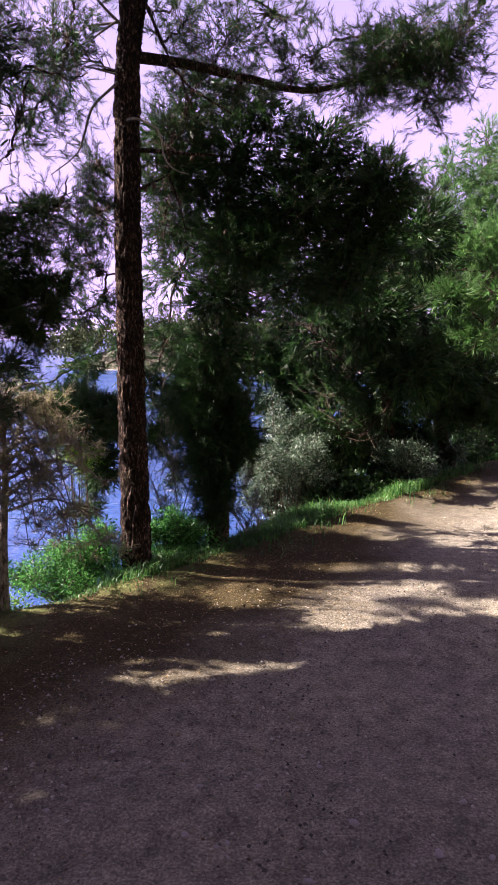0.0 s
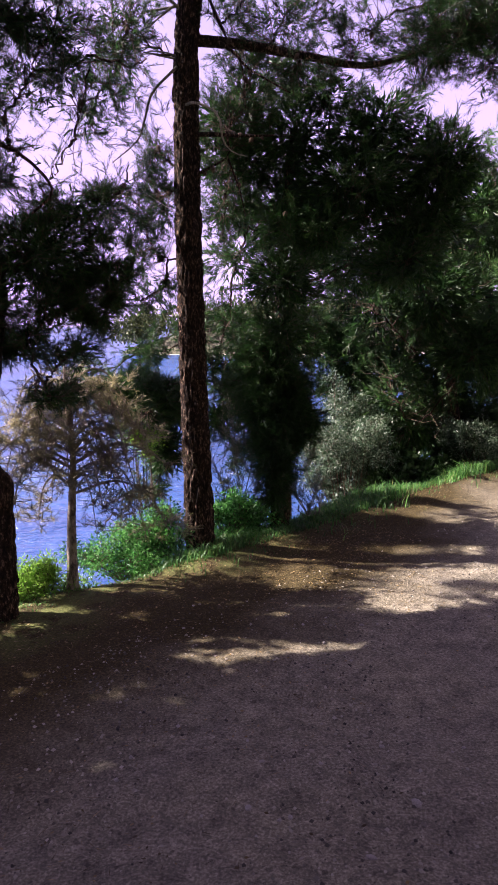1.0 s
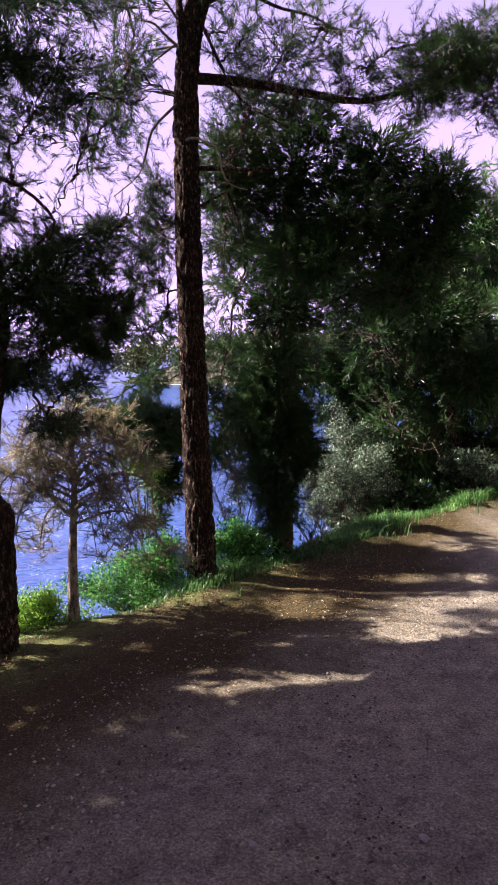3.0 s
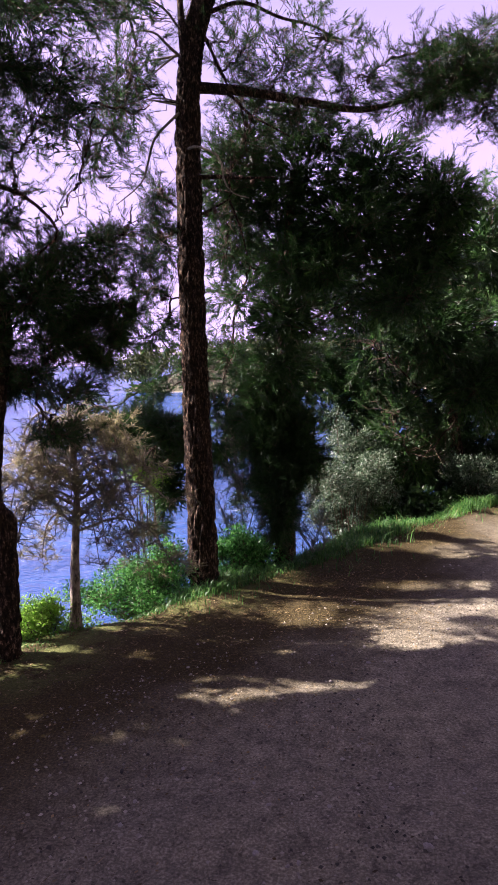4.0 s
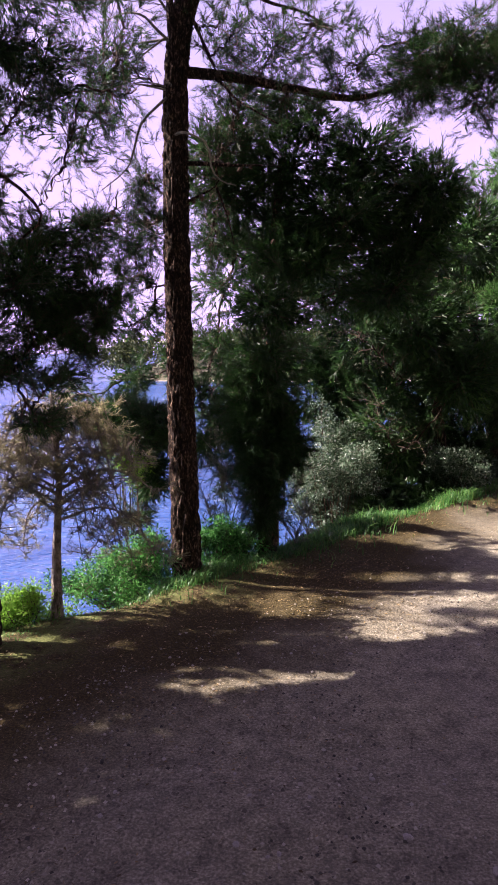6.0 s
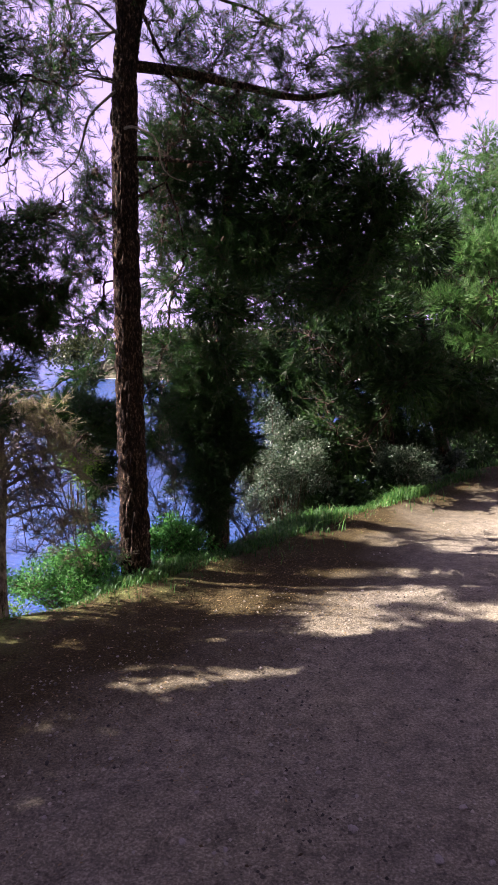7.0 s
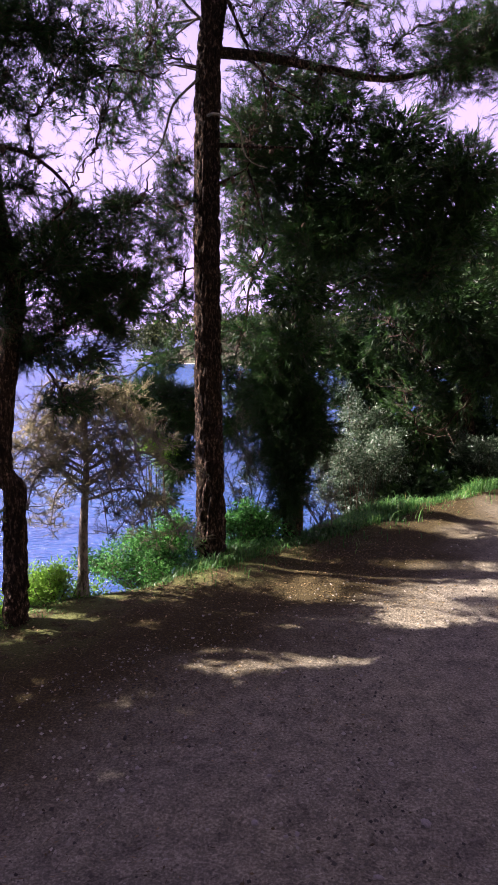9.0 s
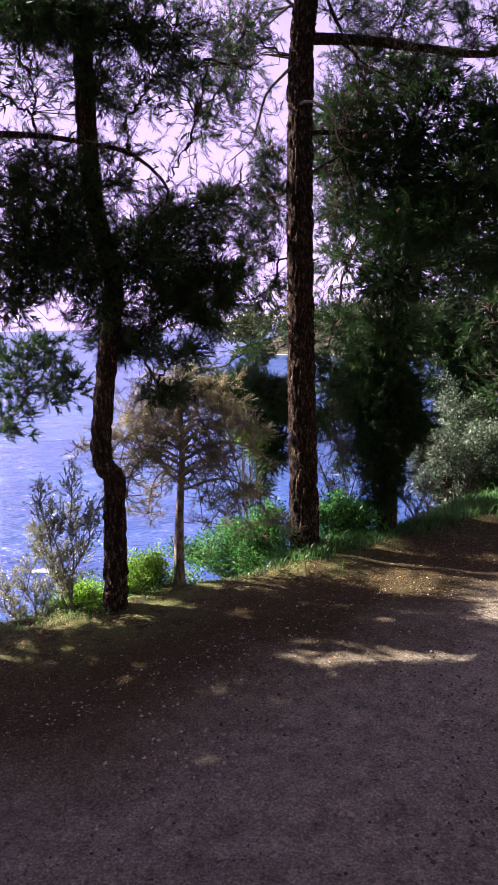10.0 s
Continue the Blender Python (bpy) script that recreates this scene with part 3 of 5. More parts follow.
tall_pine = pine(
    "tall pine with flaking brown bark and a long side branch",
    [(-0.79, 4.87, 0.0), (-0.8, 4.88, 1.45), (-0.8, 4.92, 2.71), (-0.78, 4.94, 3.4), (-0.72, 4.95, 3.78), (-0.6, 4.97, 4.2), (-0.5, 5.0, 5.2), (-0.5, 5.0, 6.5)],
    0.094, 0.058, MAIN, 11, gaps=RIM, margin=0.03, dens=1.92, grow=1.18, sides=84, size=0.05, per=11, tufts=3, reach=0.1, width=0.0023, core=0.7, core_w=3.4, sag=0.2, flare=0.14,
    limbs=[([(-0.72, 4.95, 3.41), (-0.41, 4.93, 3.36), (0.0, 4.9, 3.26), (0.36, 4.84, 3.17), (0.7, 4.75, 3.2)], 0.04),
           ([(-0.57, 4.91, 3.38), (-0.46, 4.87, 3.29), (-0.37, 4.86, 3.19), (-0.11, 4.84, 3.03)], 0.013),
           ([(-0.72, 4.95, 3.95), (-0.66, 4.95, 3.72), (-0.57, 4.93, 3.53), (-0.5, 4.92, 3.36)], 0.012),
           ([(-0.44, 4.88, 3.28), (-0.41, 4.86, 3.16), (-0.4, 4.86, 2.95)], 0.007),
           ([(-0.76, 4.89, 2.82), (-0.59, 4.88, 2.81), (-0.44, 4.98, 2.82), (-0.23, 5.09, 2.84)], 0.018),
           ([(-0.78, 4.89, 2.55), (-0.66, 4.85, 2.59), (-0.52, 4.82, 2.65)], 0.014),
           ([(-0.52, 4.82, 2.65), (-0.45, 4.82, 2.46), (-0.41, 4.83, 2.28)], 0.008),
           ([(-0.78, 4.92, 3.5), (-0.8, 4.9, 3.7), (-0.81, 4.9, 3.95), (-0.86, 4.95, 4.6)], 0.036),
           ([(-0.66, 4.94, 3.86), (-0.41, 4.9, 3.9), (-0.16, 4.9, 3.79), (0.06, 4.9, 3.72), (0.24, 4.9, 3.6)], 0.016),
           ([(-0.72, 4.93, 3.8), (-0.64, 4.9, 3.68), (-0.57, 4.88, 3.5), (-0.5, 4.87, 3.36)], 0.014)],
    dead=[([(-0.8, 4.9, 3.57), (-0.9, 4.88, 3.66), (-0.98, 4.88, 3.74), (-1.1, 4.88, 3.76), (-1.25, 4.86, 3.7)], 0.012),
          ([(-0.81, 4.9, 3.6), (-0.92, 4.88, 3.58), (-1.05, 4.86, 3.55), (-1.13, 4.85, 3.42), (-1.28, 4.83, 3.31)], 0.01),
          ([(-0.84, 4.88, 3.28), (-0.95, 4.86, 3.3), (-1.02, 4.85, 3.31), (-1.12, 4.85, 3.29)], 0.008),
          ([(-0.83, 4.9, 3.78), (-0.93, 4.88, 3.9), (-1.1, 4.86, 3.95), (-1.3, 4.84, 3.88)], 0.009),
          ([(-0.83, 4.88, 3.24), (-0.99, 4.8, 3.06), (-1.05, 4.79, 2.88), (-1.1, 4.77, 2.76), (-1.26, 4.74, 2.63)], 0.011),
          ([(-0.79, 4.86, 2.99), (-0.74, 4.8, 2.99), (-0.66, 4.76, 2.96), (-0.56, 4.74, 2.89), (-0.54, 4.75, 2.75), (-0.48, 4.75, 2.67), (-0.39, 4.8, 2.65)], 0.011),
          ([(-0.84, 4.88, 3.3), (-0.95, 4.85, 3.32), (-1.08, 4.84, 3.31)], 0.007),
          ([(-0.84, 4.88, 3.6), (-1.0, 4.82, 3.45), (-1.12, 4.8, 3.25)], 0.008),
          ([(-0.83, 4.86, 2.3), (-0.93, 4.82, 2.36), (-1.05, 4.8, 2.44)], 0.006)])


def cone_mesh():
    """A small closed pine cone: an egg of overlapping scale rings."""
    k, sides = 9, 8
    z = np.linspace(0, 1, k)
    line = np.stack([np.zeros(k), np.zeros(k), (0.5 - z) * 0.055], -1)
    rad = 0.017 * np.sin(np.pi * np.clip(z * 0.9 + 0.06, 0, 1)) * np.where(np.arange(k) % 2, 1.12, 0.92)
    return tube(line, rad, sides)


cone_data = mesh_of("pine_cone", *cone_mesh(), TWIG, True)


def hang_cones(tree, count, seed):
    """Small cones hung along the outer part of a tree's branches."""
    rng = np.random.default_rng(seed)
    boughs = [o for o in tree.children if o.name.split(".")[0] == "branch"]
    for _ in range(count):
        bough = boughs[rng.integers(0, len(boughs))]
        n = len(bough.data.vertices)
        at = bough.data.vertices[int(n * rng.uniform(0.35, 0.98))].co
        cone = new("pine_cone", cone_data)
        cone.parent = bough
        size = rng.uniform(0.7, 1.05)
        turn = pose(0, 0, 0, rng.uniform(-50, 50), rng.uniform(-50, 50), rng.uniform(0, 360))
        cone.matrix_basis = Matrix.Translation(at) @ turn @ Matrix.Translation((0, 0, -0.024 * size)) @ Matrix.Diagonal((size, size, size, 1))
        tagged(cone, label="small brown pine cone")


hang_cones(tall_pine, 64, 77)
DARK = [
    (-0.48, 5.78, 2.86, 0.28, 0.32, 150), (-0.05, 5.6, 2.94, 0.35, 0.31, 160), (0.5, 5.58, 2.96, 0.4, 0.29, 220),
    (0.33, 5.49, 2.56, 0.48, 0.3, 300), (0.93, 5.62, 2.72, 0.36, 0.32, 220), (-0.09, 5.9, 2.5, 0.37, 0.28, 170),
    (0.87, 5.73, 2.34, 0.42, 0.32, 260), (-0.19, 5.9, 1.79, 0.33, 0.28, 110), (0.36, 5.89, 2.06, 0.33, 0.28, 120),
    (-0.25, 5.59, 1.1, 0.22, 0.27, 170), (-0.07, 5.5, 0.78, 0.13, 0.15, 50), (-0.44, 5.48, 1.18, 0.15, 0.13, 40),
    (-0.28, 5.69, 0.47, 0.13, 0.27, 40), (-0.64, 5.86, 1.65, 0.19, 0.28, 60),
]
DARK += [(-0.25, 5.35, 0.55, 0.15, 0.2, 110), (-0.25, 5.35, 0.95, 0.22, 0.22, 190), (-0.3, 5.4, 1.3, 0.25, 0.2, 150), (-0.06, 5.35, 0.85, 0.14, 0.14, 80), (-0.42, 5.4, 0.86, 0.12, 0.16, 70),
         (-0.23, 5.24, 1.52, 0.25, 0.23, 150), (-0.21, 5.25, 1.89, 0.25, 0.21, 150), (-0.17, 5.3, 2.25, 0.27, 0.21, 120),
         (-0.22, 5.3, 0.81, 0.19, 0.19, 90), (0.12, 5.3, 2.25, 0.25, 0.21, 120), (0.67, 5.46, 2.02, 0.31, 0.26, 160),
         (0.16, 5.4, 3.16, 0.26, 0.15, 60), (1.05, 5.58, 2.75, 0.25, 0.16, 60)]
DARK += [(-0.38, 5.37, 1.23, 0.12, 0.15, 110), (-0.19, 5.38, 1.0, 0.16, 0.18, 160), (-0.29, 5.33, 0.68, 0.11, 0.19, 110), (-0.27, 5.33, 0.4, 0.08, 0.17, 70), (-0.36, 5.37, 1.0, 0.13, 0.17, 110)]
DARK += [(-0.6, 5.55, 2.81, 0.22, 0.22, 110), (-0.57, 5.65, 2.43, 0.2, 0.16, 90), (-0.38, 5.57, 3.16, 0.27, 0.2, 110), (-0.23, 5.58, 3.44, 0.24, 0.15, 80), (-0.64, 5.34, 3.0, 0.17, 0.19, 80), (-0.0, 5.58, 3.28, 0.26, 0.18, 100), (-0.55, 5.76, 2.08, 0.21, 0.14, 80), (-0.18, 5.68, 2.83, 0.27, 0.22, 100)]
DARK += [(-0.38, 5.37, 1.23, 0.14, 0.16, 190), (-0.18, 5.38, 1.0, 0.18, 0.19, 260), (-0.29, 5.33, 0.68, 0.13, 0.2, 190), (-0.27, 5.33, 0.37, 0.08, 0.18, 110), (-0.36, 5.37, 0.98, 0.15, 0.18, 190), (-0.09, 5.43, 0.81, 0.12, 0.12, 110)]
dark_pine = pine("dense dark pine at the road's grassy edge", [(-0.25, 5.5, 0.0), (-0.25, 5.49, 0.62), (-0.23, 5.49, 1.3), (-0.2, 5.54, 2.09), (-0.1, 5.6, 3.0)],
     0.07, 0.03, DARK, 12, gaps=[g for g in FAR_GAPS if g[0] > 1.3 or not 5.2 < g[1] < 5.6], margin=0.03, dens=1.05, per=12, tufts=3, size=0.068, sag=0.2, width=0.003, sides=26, core=2.4, core_w=6.0, flare=0.2)
hang_cones(dark_pine, 26, 79)
# bright boughs set nearer to fit the camera's view, and foliage cut to sun them
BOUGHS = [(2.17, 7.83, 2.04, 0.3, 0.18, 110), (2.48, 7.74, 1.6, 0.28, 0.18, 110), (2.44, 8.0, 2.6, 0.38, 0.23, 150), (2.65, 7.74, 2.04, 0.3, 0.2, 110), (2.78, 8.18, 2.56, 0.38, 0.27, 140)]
OPEN = [(x + z * 1.185, y - z * 0.125, 0.45, 0.22) for x, y, z, *_ in BOUGHS]
RIGHT = [
    (1.65, 7.21, 2.59, 0.39, 0.48, 220), (1.19, 7.3, 1.83, 0.53, 0.41, 260), (0.66, 7.17, 1.66, 0.34, 0.34, 130),
    (1.63, 7.42, 1.26, 0.43, 0.49, 220), (0.92, 7.34, 1.09, 0.35, 0.41, 160), (1.07, 7.52, 0.48, 0.3, 0.27, 110), (0.9, 7.45, 0.75, 0.4, 0.3, 150), (1.3, 7.7, 2.2, 0.4, 0.4, 160),
    (2.17, 7.7, 1.31, 0.39, 0.39, 160), (2.61, 8.19, 1.61, 0.43, 0.43, 150),
    (2.82, 8.34, 0.96, 0.44, 0.37, 120),
    (1.76, 7.9, 2.39, 0.3, 0.2, 150), (2.18, 7.9, 2.34, 0.27, 0.12, 110), (2.61, 7.9, 2.31, 0.3, 0.12, 110), (1.62, 8.0, 1.36, 0.39, 0.29, 200), (2.06, 8.0, 1.26, 0.39, 0.26, 180),
    (2.54, 8.0, 1.2, 0.4, 0.26, 180), (2.33, 8.2, 0.84, 0.37, 0.28, 150), (2.78, 8.2, 0.84, 0.34, 0.26, 150),
]
pine("shady pine with low hanging foliage beside the road", [(1.74, 8.5, 0.0), (1.6, 8.4, 0.95), (1.5, 8.2, 1.9), (1.5, 8.0, 3.0)],
     0.08, 0.03, RIGHT, 13, width=0.004, size=0.085, reach=0.13, dens=1.15, per=11, tufts=3, core=2.4, core_w=5.8, gaps=FAR_GAPS + OPEN, margin=0.06)
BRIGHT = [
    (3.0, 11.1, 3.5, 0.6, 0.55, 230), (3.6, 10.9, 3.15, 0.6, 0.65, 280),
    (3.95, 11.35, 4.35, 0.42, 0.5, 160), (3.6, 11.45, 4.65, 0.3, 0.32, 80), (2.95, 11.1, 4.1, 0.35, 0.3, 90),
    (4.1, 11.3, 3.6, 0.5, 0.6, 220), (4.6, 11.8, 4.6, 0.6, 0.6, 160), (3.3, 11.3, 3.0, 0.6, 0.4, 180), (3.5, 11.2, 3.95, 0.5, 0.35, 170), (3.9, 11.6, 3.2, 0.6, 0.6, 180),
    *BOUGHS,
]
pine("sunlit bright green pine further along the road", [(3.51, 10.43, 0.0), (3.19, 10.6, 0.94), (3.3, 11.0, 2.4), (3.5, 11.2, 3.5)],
     0.11, 0.03, BRIGHT, 14, needle=SUNLIT_NEEDLE, width=0.005, size=0.1, reach=0.16, dens=1.0, per=10, tufts=3, core=1.6, core_w=4.0)
LEFT = [
    (-1.94, 3.62, 2.0, 0.34, 0.28, 330), (-1.46, 3.84, 1.98, 0.33, 0.24, 330), (-1.27, 4.0, 2.2, 0.23, 0.17, 70),
    (-1.1, 3.95, 1.9, 0.15, 0.18, 90), (-2.1, 3.76, 2.35, 0.25, 0.18, 45), (-1.86, 3.55, 3.14, 0.34, 0.15, 100),
    (-1.46, 3.83, 3.09, 0.33, 0.2, 70), (-1.17, 3.83, 2.7, 0.25, 0.19, 40), (-1.71, 3.62, 1.72, 0.19, 0.16, 120),
    (-2.09, 3.42, 1.73, 0.2, 0.17, 150), (-1.41, 3.85, 1.69, 0.23, 0.13, 120), (-1.54, 3.69, 3.47, 0.64, 0.22, 200),
]
LEFT += [(-1.88, 3.42, 3.1, 0.28, 0.13, 130), (-1.7, 3.62, 3.15, 0.22, 0.16, 90), (-1.97, 3.48, 2.33, 0.19, 0.12, 45),
         (-1.8, 3.57, 2.08, 0.22, 0.16, 110), (-2.02, 3.45, 1.97, 0.19, 0.19, 120),
         (-1.0, 4.18, 3.02, 0.2, 0.31, 35), (-1.32, 3.88, 2.44, 0.16, 0.13, 14), (-1.67, 3.75, 2.86, 0.23, 0.23, 70),
         (-2.07, 3.54, 2.75, 0.2, 0.14, 14), (-1.77, 3.7, 2.35, 0.2, 0.17, 35), (-1.02, 4.07, 2.37, 0.13, 0.17, 14)]
LEFT += [(-1.96, 3.5, 3.13, 0.2, 0.13, 130), (-1.74, 3.61, 3.15, 0.19, 0.13, 130), (-1.51, 3.71, 3.13, 0.19, 0.13, 120), (-1.32, 3.88, 3.09, 0.2, 0.15, 90),
         (-1.28, 4.0, 2.96, 0.2, 0.15, 80), (-1.45, 3.84, 2.84, 0.2, 0.15, 60), (-1.65, 3.65, 2.83, 0.15, 0.19, 70), (-1.98, 3.6, 2.79, 0.24, 0.17, 50),
         (-1.97, 3.49, 2.92, 0.17, 0.1, 40), (-1.51, 3.71, 2.53, 0.16, 0.11, 30), (-1.9, 3.53, 2.47, 0.26, 0.15, 90), (-2.03, 3.45, 2.29, 0.17, 0.17, 110),
         (-1.76, 3.54, 2.29, 0.19, 0.16, 110), (-1.57, 3.68, 2.36, 0.19, 0.13, 60), (-1.36, 3.87, 2.2, 0.23, 0.13, 90), (-1.15, 4.04, 2.28, 0.2, 0.13, 60)]
LEFT += [(-1.34, 3.9, 1.79, 0.12, 0.09, 110), (-1.2, 3.95, 1.86, 0.11, 0.08, 90), (-1.16, 4.0, 2.09, 0.1, 0.08, 50), (-1.14, 4.05, 2.29, 0.1, 0.08, 45), (-1.23, 3.9, 1.68, 0.1, 0.07, 70), (-1.7, 3.75, 1.56, 0.12, 0.08, 100), (-1.62, 3.8, 1.48, 0.1, 0.07, 80), (-2.2, 3.6, 3.45, 0.26, 0.14, 100), (-1.9, 3.8, 3.5, 0.26, 0.15, 110), (-1.6, 4.0, 3.55, 0.26, 0.15, 110), (-1.3, 4.1, 3.6, 0.25, 0.15, 100), (-1.0, 4.3, 3.7, 0.25, 0.15, 80)]
LEFT += [(-1.18, 3.95, 1.62, 0.09, 0.07, 90), (-1.10, 3.98, 1.73, 0.08, 0.06, 80), (-1.00, 4.00, 1.87, 0.07, 0.05, 40)]
LEFT += [(-1.38, 3.81, 1.22, 0.18, 0.09, 90), (-1.31, 3.83, 1.45, 0.22, 0.1, 100), (-1.5, 3.71, 1.54, 0.16, 0.1, 80)]
kinked_pine = pine("young pine with a kinked dark trunk", [(-1.68, 3.6, 0.0), (-1.66, 3.61, 0.6), (-1.65, 3.61, 0.76), (-1.71, 3.59, 0.93), (-1.67, 3.64, 1.42), (-1.64, 3.71, 1.84), (-1.72, 3.67, 2.37), (-1.74, 3.72, 3.6)],
     0.062, 0.05, LEFT, 15, dens=1.4, grow=1.15, gaps=PATCH + DRY + DAPPLE[:3], margin=0.03, sides=28, size=0.044, per=11, tufts=3, reach=0.085, width=0.0019, core=1.4, core_w=5.5, sag=0.2, flare=0.2,
     limbs=[([(-1.96, 3.03, 2.47), (-1.8, 3.24, 2.5), (-1.63, 3.44, 2.5), (-1.41, 3.53, 2.44), (-1.26, 3.59, 2.27), (-1.36, 3.55, 2.15)], 0.016)])
hang_cones(kinked_pine, 40, 78)
# whorls of thin arching branches, drooping at their ends
wrng = np.random.default_rng(160)
SMALL, WHORLS = [], []
for k in range(38):
    h = 0.6 + 0.66 * (k / 37) ** 0.85
    a = k * 2.4 + wrng.uniform(-0.3, 0.3)
    r = wrng.uniform(0.42, 0.74) * (1 - 0.35 * (k / 37) ** 2)
    dx, dy = math.cos(a) * r * (0.9 if math.cos(a) < 0 else 0.95), math.sin(a) * r * 0.3
    rise, droop = wrng.uniform(0.05, 0.13), wrng.uniform(0.1, 0.42)
    arch = [(-1.43, 4.1, h), (-1.43 + dx * 0.45, 4.1 + dy * 0.45, h + rise), (-1.43 + dx * 0.8, 4.1 + dy * 0.8, h + rise - droop * 0.3), (-1.43 + dx, 4.1 + dy, h + rise - droop)]
    WHORLS.append((arch, wrng.uniform(0.006, 0.011)))
    for f, w in ((0.45, 0.5), (0.75, 0.8), (1.0, 1.0)):
        if -1.43 + dx * f > -0.78:
            continue
        j = wrng.normal(0, 0.03, 3)
        SMALL.append((-1.43 + dx * f + j[0], 4.1 + dy * f + j[1], h + rise - droop * f ** 2 + j[2] + 0.01, 0.08 + 0.04 * w, 0.035 + 0.02 * w, wrng.uniform(7, 24) * (0.6 + 0.6 * w)))
pine("small thin half-dry pine with browning needles", [(-1.47, 4.1, -0.02), (-1.45, 4.09, 0.4), (-1.42, 4.11, 0.85), (-1.44, 4.15, 1.3)],
     0.036, 0.008, SMALL, 16, needle=BROWN, bark=PALE_BARK, limbs=WHORLS, per=7, size=0.026, tufts=3, limb_r=0.004, dens=1.8, grow=1.35, width=0.0017, reach=0.07, twig=DEAD, sag=0.28, flare=0.2)
BEHIND = [
    (-1.62, 6.2, 1.02, 0.36, 0.14, 170), (-1.32, 6.26, 0.48, 0.21, 0.25, 170), (-1.52, 6.6, 1.33, 0.24, 0.16, 80), (-1.22, 6.28, 0.85, 0.15, 0.2, 110),
    (-0.79, 6.55, 0.82, 0.13, 0.31, 90), (-0.68, 6.56, 0.35, 0.13, 0.2, 60), (-1.05, 6.9, 1.5, 0.3, 0.3, 90), (-2.1, 6.6, 1.15, 0.3, 0.15, 70), (-1.45, 6.3, 0.1, 0.2, 0.15, 60),
]
BEHIND += [(-1.16, 5.56, 1.06, 0.23, 0.14, 120), (-1.32, 5.63, 0.89, 0.23, 0.16, 110), (-0.83, 6.13, 0.79, 0.11, 0.12, 60), (-0.73, 6.34, 1.63, 0.23, 0.14, 80), (-0.85, 6.23, 1.2, 0.1, 0.15, 40)]
BEHIND += [(-1.66, 5.90, 1.06, 0.15, 0.11, 110), (-1.46, 5.90, 1.08, 0.14, 0.11, 120), (-1.33, 5.90, 0.98, 0.16, 0.12, 130), (-1.57, 5.90, 0.91, 0.13, 0.09, 80), (-1.21, 5.90, 0.86, 0.12, 0.09, 90)]
BEHIND += [(-0.65, 6.25, 1.03, 0.14, 0.25, 110), (-0.58, 6.36, 1.44, 0.18, 0.18, 110), (-0.72, 6.14, 1.26, 0.12, 0.15, 70)]
pine("dark pine rooted down the slope to the sea", [(-1.22, 7.5, -3.2), (-1.22, 7.5, -1.0), (-1.2, 7.4, 0.6), (-1.15, 7.3, 1.5)],
     0.05, 0.02, BEHIND, 17, core_w=5.0, gaps=FAR_GAPS, margin=0.05, dens=1.4, width=0.003, size=0.065, tufts=3, core=1.8)
OFF = [
    (-3.82, 6.46, 1.18, 0.4, 0.34, 170), (-3.98, 6.36, 0.74, 0.25, 0.25, 80), (-3.49, 6.64, 0.99, 0.19, 0.19, 60), (-3.62, 6.57, 1.4, 0.19, 0.15, 50),
]
pine("low pine on the bank with a fresh green branch over water", [(-5.0, 6.1, -3.0), (-4.95, 6.1, -0.5), (-4.9, 6.2, 1.3)], 0.08, 0.02, OFF, 18, width=0.005, size=0.06)

FILL = [
    (-0.92, 8.45, 2.38, 0.4, 0.5, 80), (0.06, 8.5, 2.45, 0.54, 0.4, 150), (-0.79, 8.97, 0.91, 0.43, 0.36, 60), (0.6, 8.5, 1.95, 0.45, 0.4, 150), (0.95, 8.3, 2.4, 0.4, 0.4, 150),
    (-0.07, 8.5, 1.34, 0.47, 0.4, 130), (0.53, 8.48, 1.21, 0.47, 0.4, 150), (-1.85, 8.81, 1.88, 0.44, 0.36, 40),
    (0.26, 8.6, 1.34, 0.34, 0.25, 120), (0.68, 8.7, 1.07, 0.38, 0.28, 150), (1.17, 8.8, 0.92, 0.42, 0.32, 160), (1.04, 8.8, 0.36, 0.39, 0.29, 150), (0.3, 8.8, 0.78, 0.28, 0.22, 90),
    # four clumps added to keep the sun off the shady pine's boughs
    (-0.5, 7.55, 2.6, 0.3, 0.22, 130), (-0.2, 7.5, 2.35, 0.3, 0.2, 130), (0.1, 7.45, 2.15, 0.3, 0.2, 130), (-0.1, 7.5, 2.75, 0.3, 0.22, 130),
]
pine("slender pine on the slope behind the others", [(-0.3, 8.7, -3.6), (-0.3, 8.7, -1.0), (-0.25, 8.6, 1.2), (-0.2, 8.5, 2.6)],
     0.07, 0.02, FILL, 19, width=0.0055, size=0.09, reach=0.14, dens=1.2, core=2.2, per=11, tufts=3, core_w=4.0, gaps=FAR_GAPS, margin=0.06)
FILL = [
    (1.11, 8.93, 1.33, 0.57, 0.5, 160), (1.77, 8.82, 1.88, 0.58, 0.51, 160), (2.32, 9.21, 0.89, 0.54, 0.54, 160),
    (0.85, 8.96, 0.34, 0.43, 0.43, 130), (1.55, 8.87, 0.35, 0.43, 0.36, 130), (1.6, 9.2, 2.4, 0.5, 0.4, 150),
    (2.45, 9.1, 1.2, 0.5, 0.45, 150), (1.8, 8.8, 2.4, 0.5, 0.5, 200), (2.7, 9.5, 2.0, 0.5, 0.4, 150),
    (1.59, 8.8, 0.78, 0.42, 0.32, 170), (1.47, 8.8, 0.22, 0.39, 0.29, 150), (1.94, 8.9, 0.42, 0.36, 0.27, 140),
]
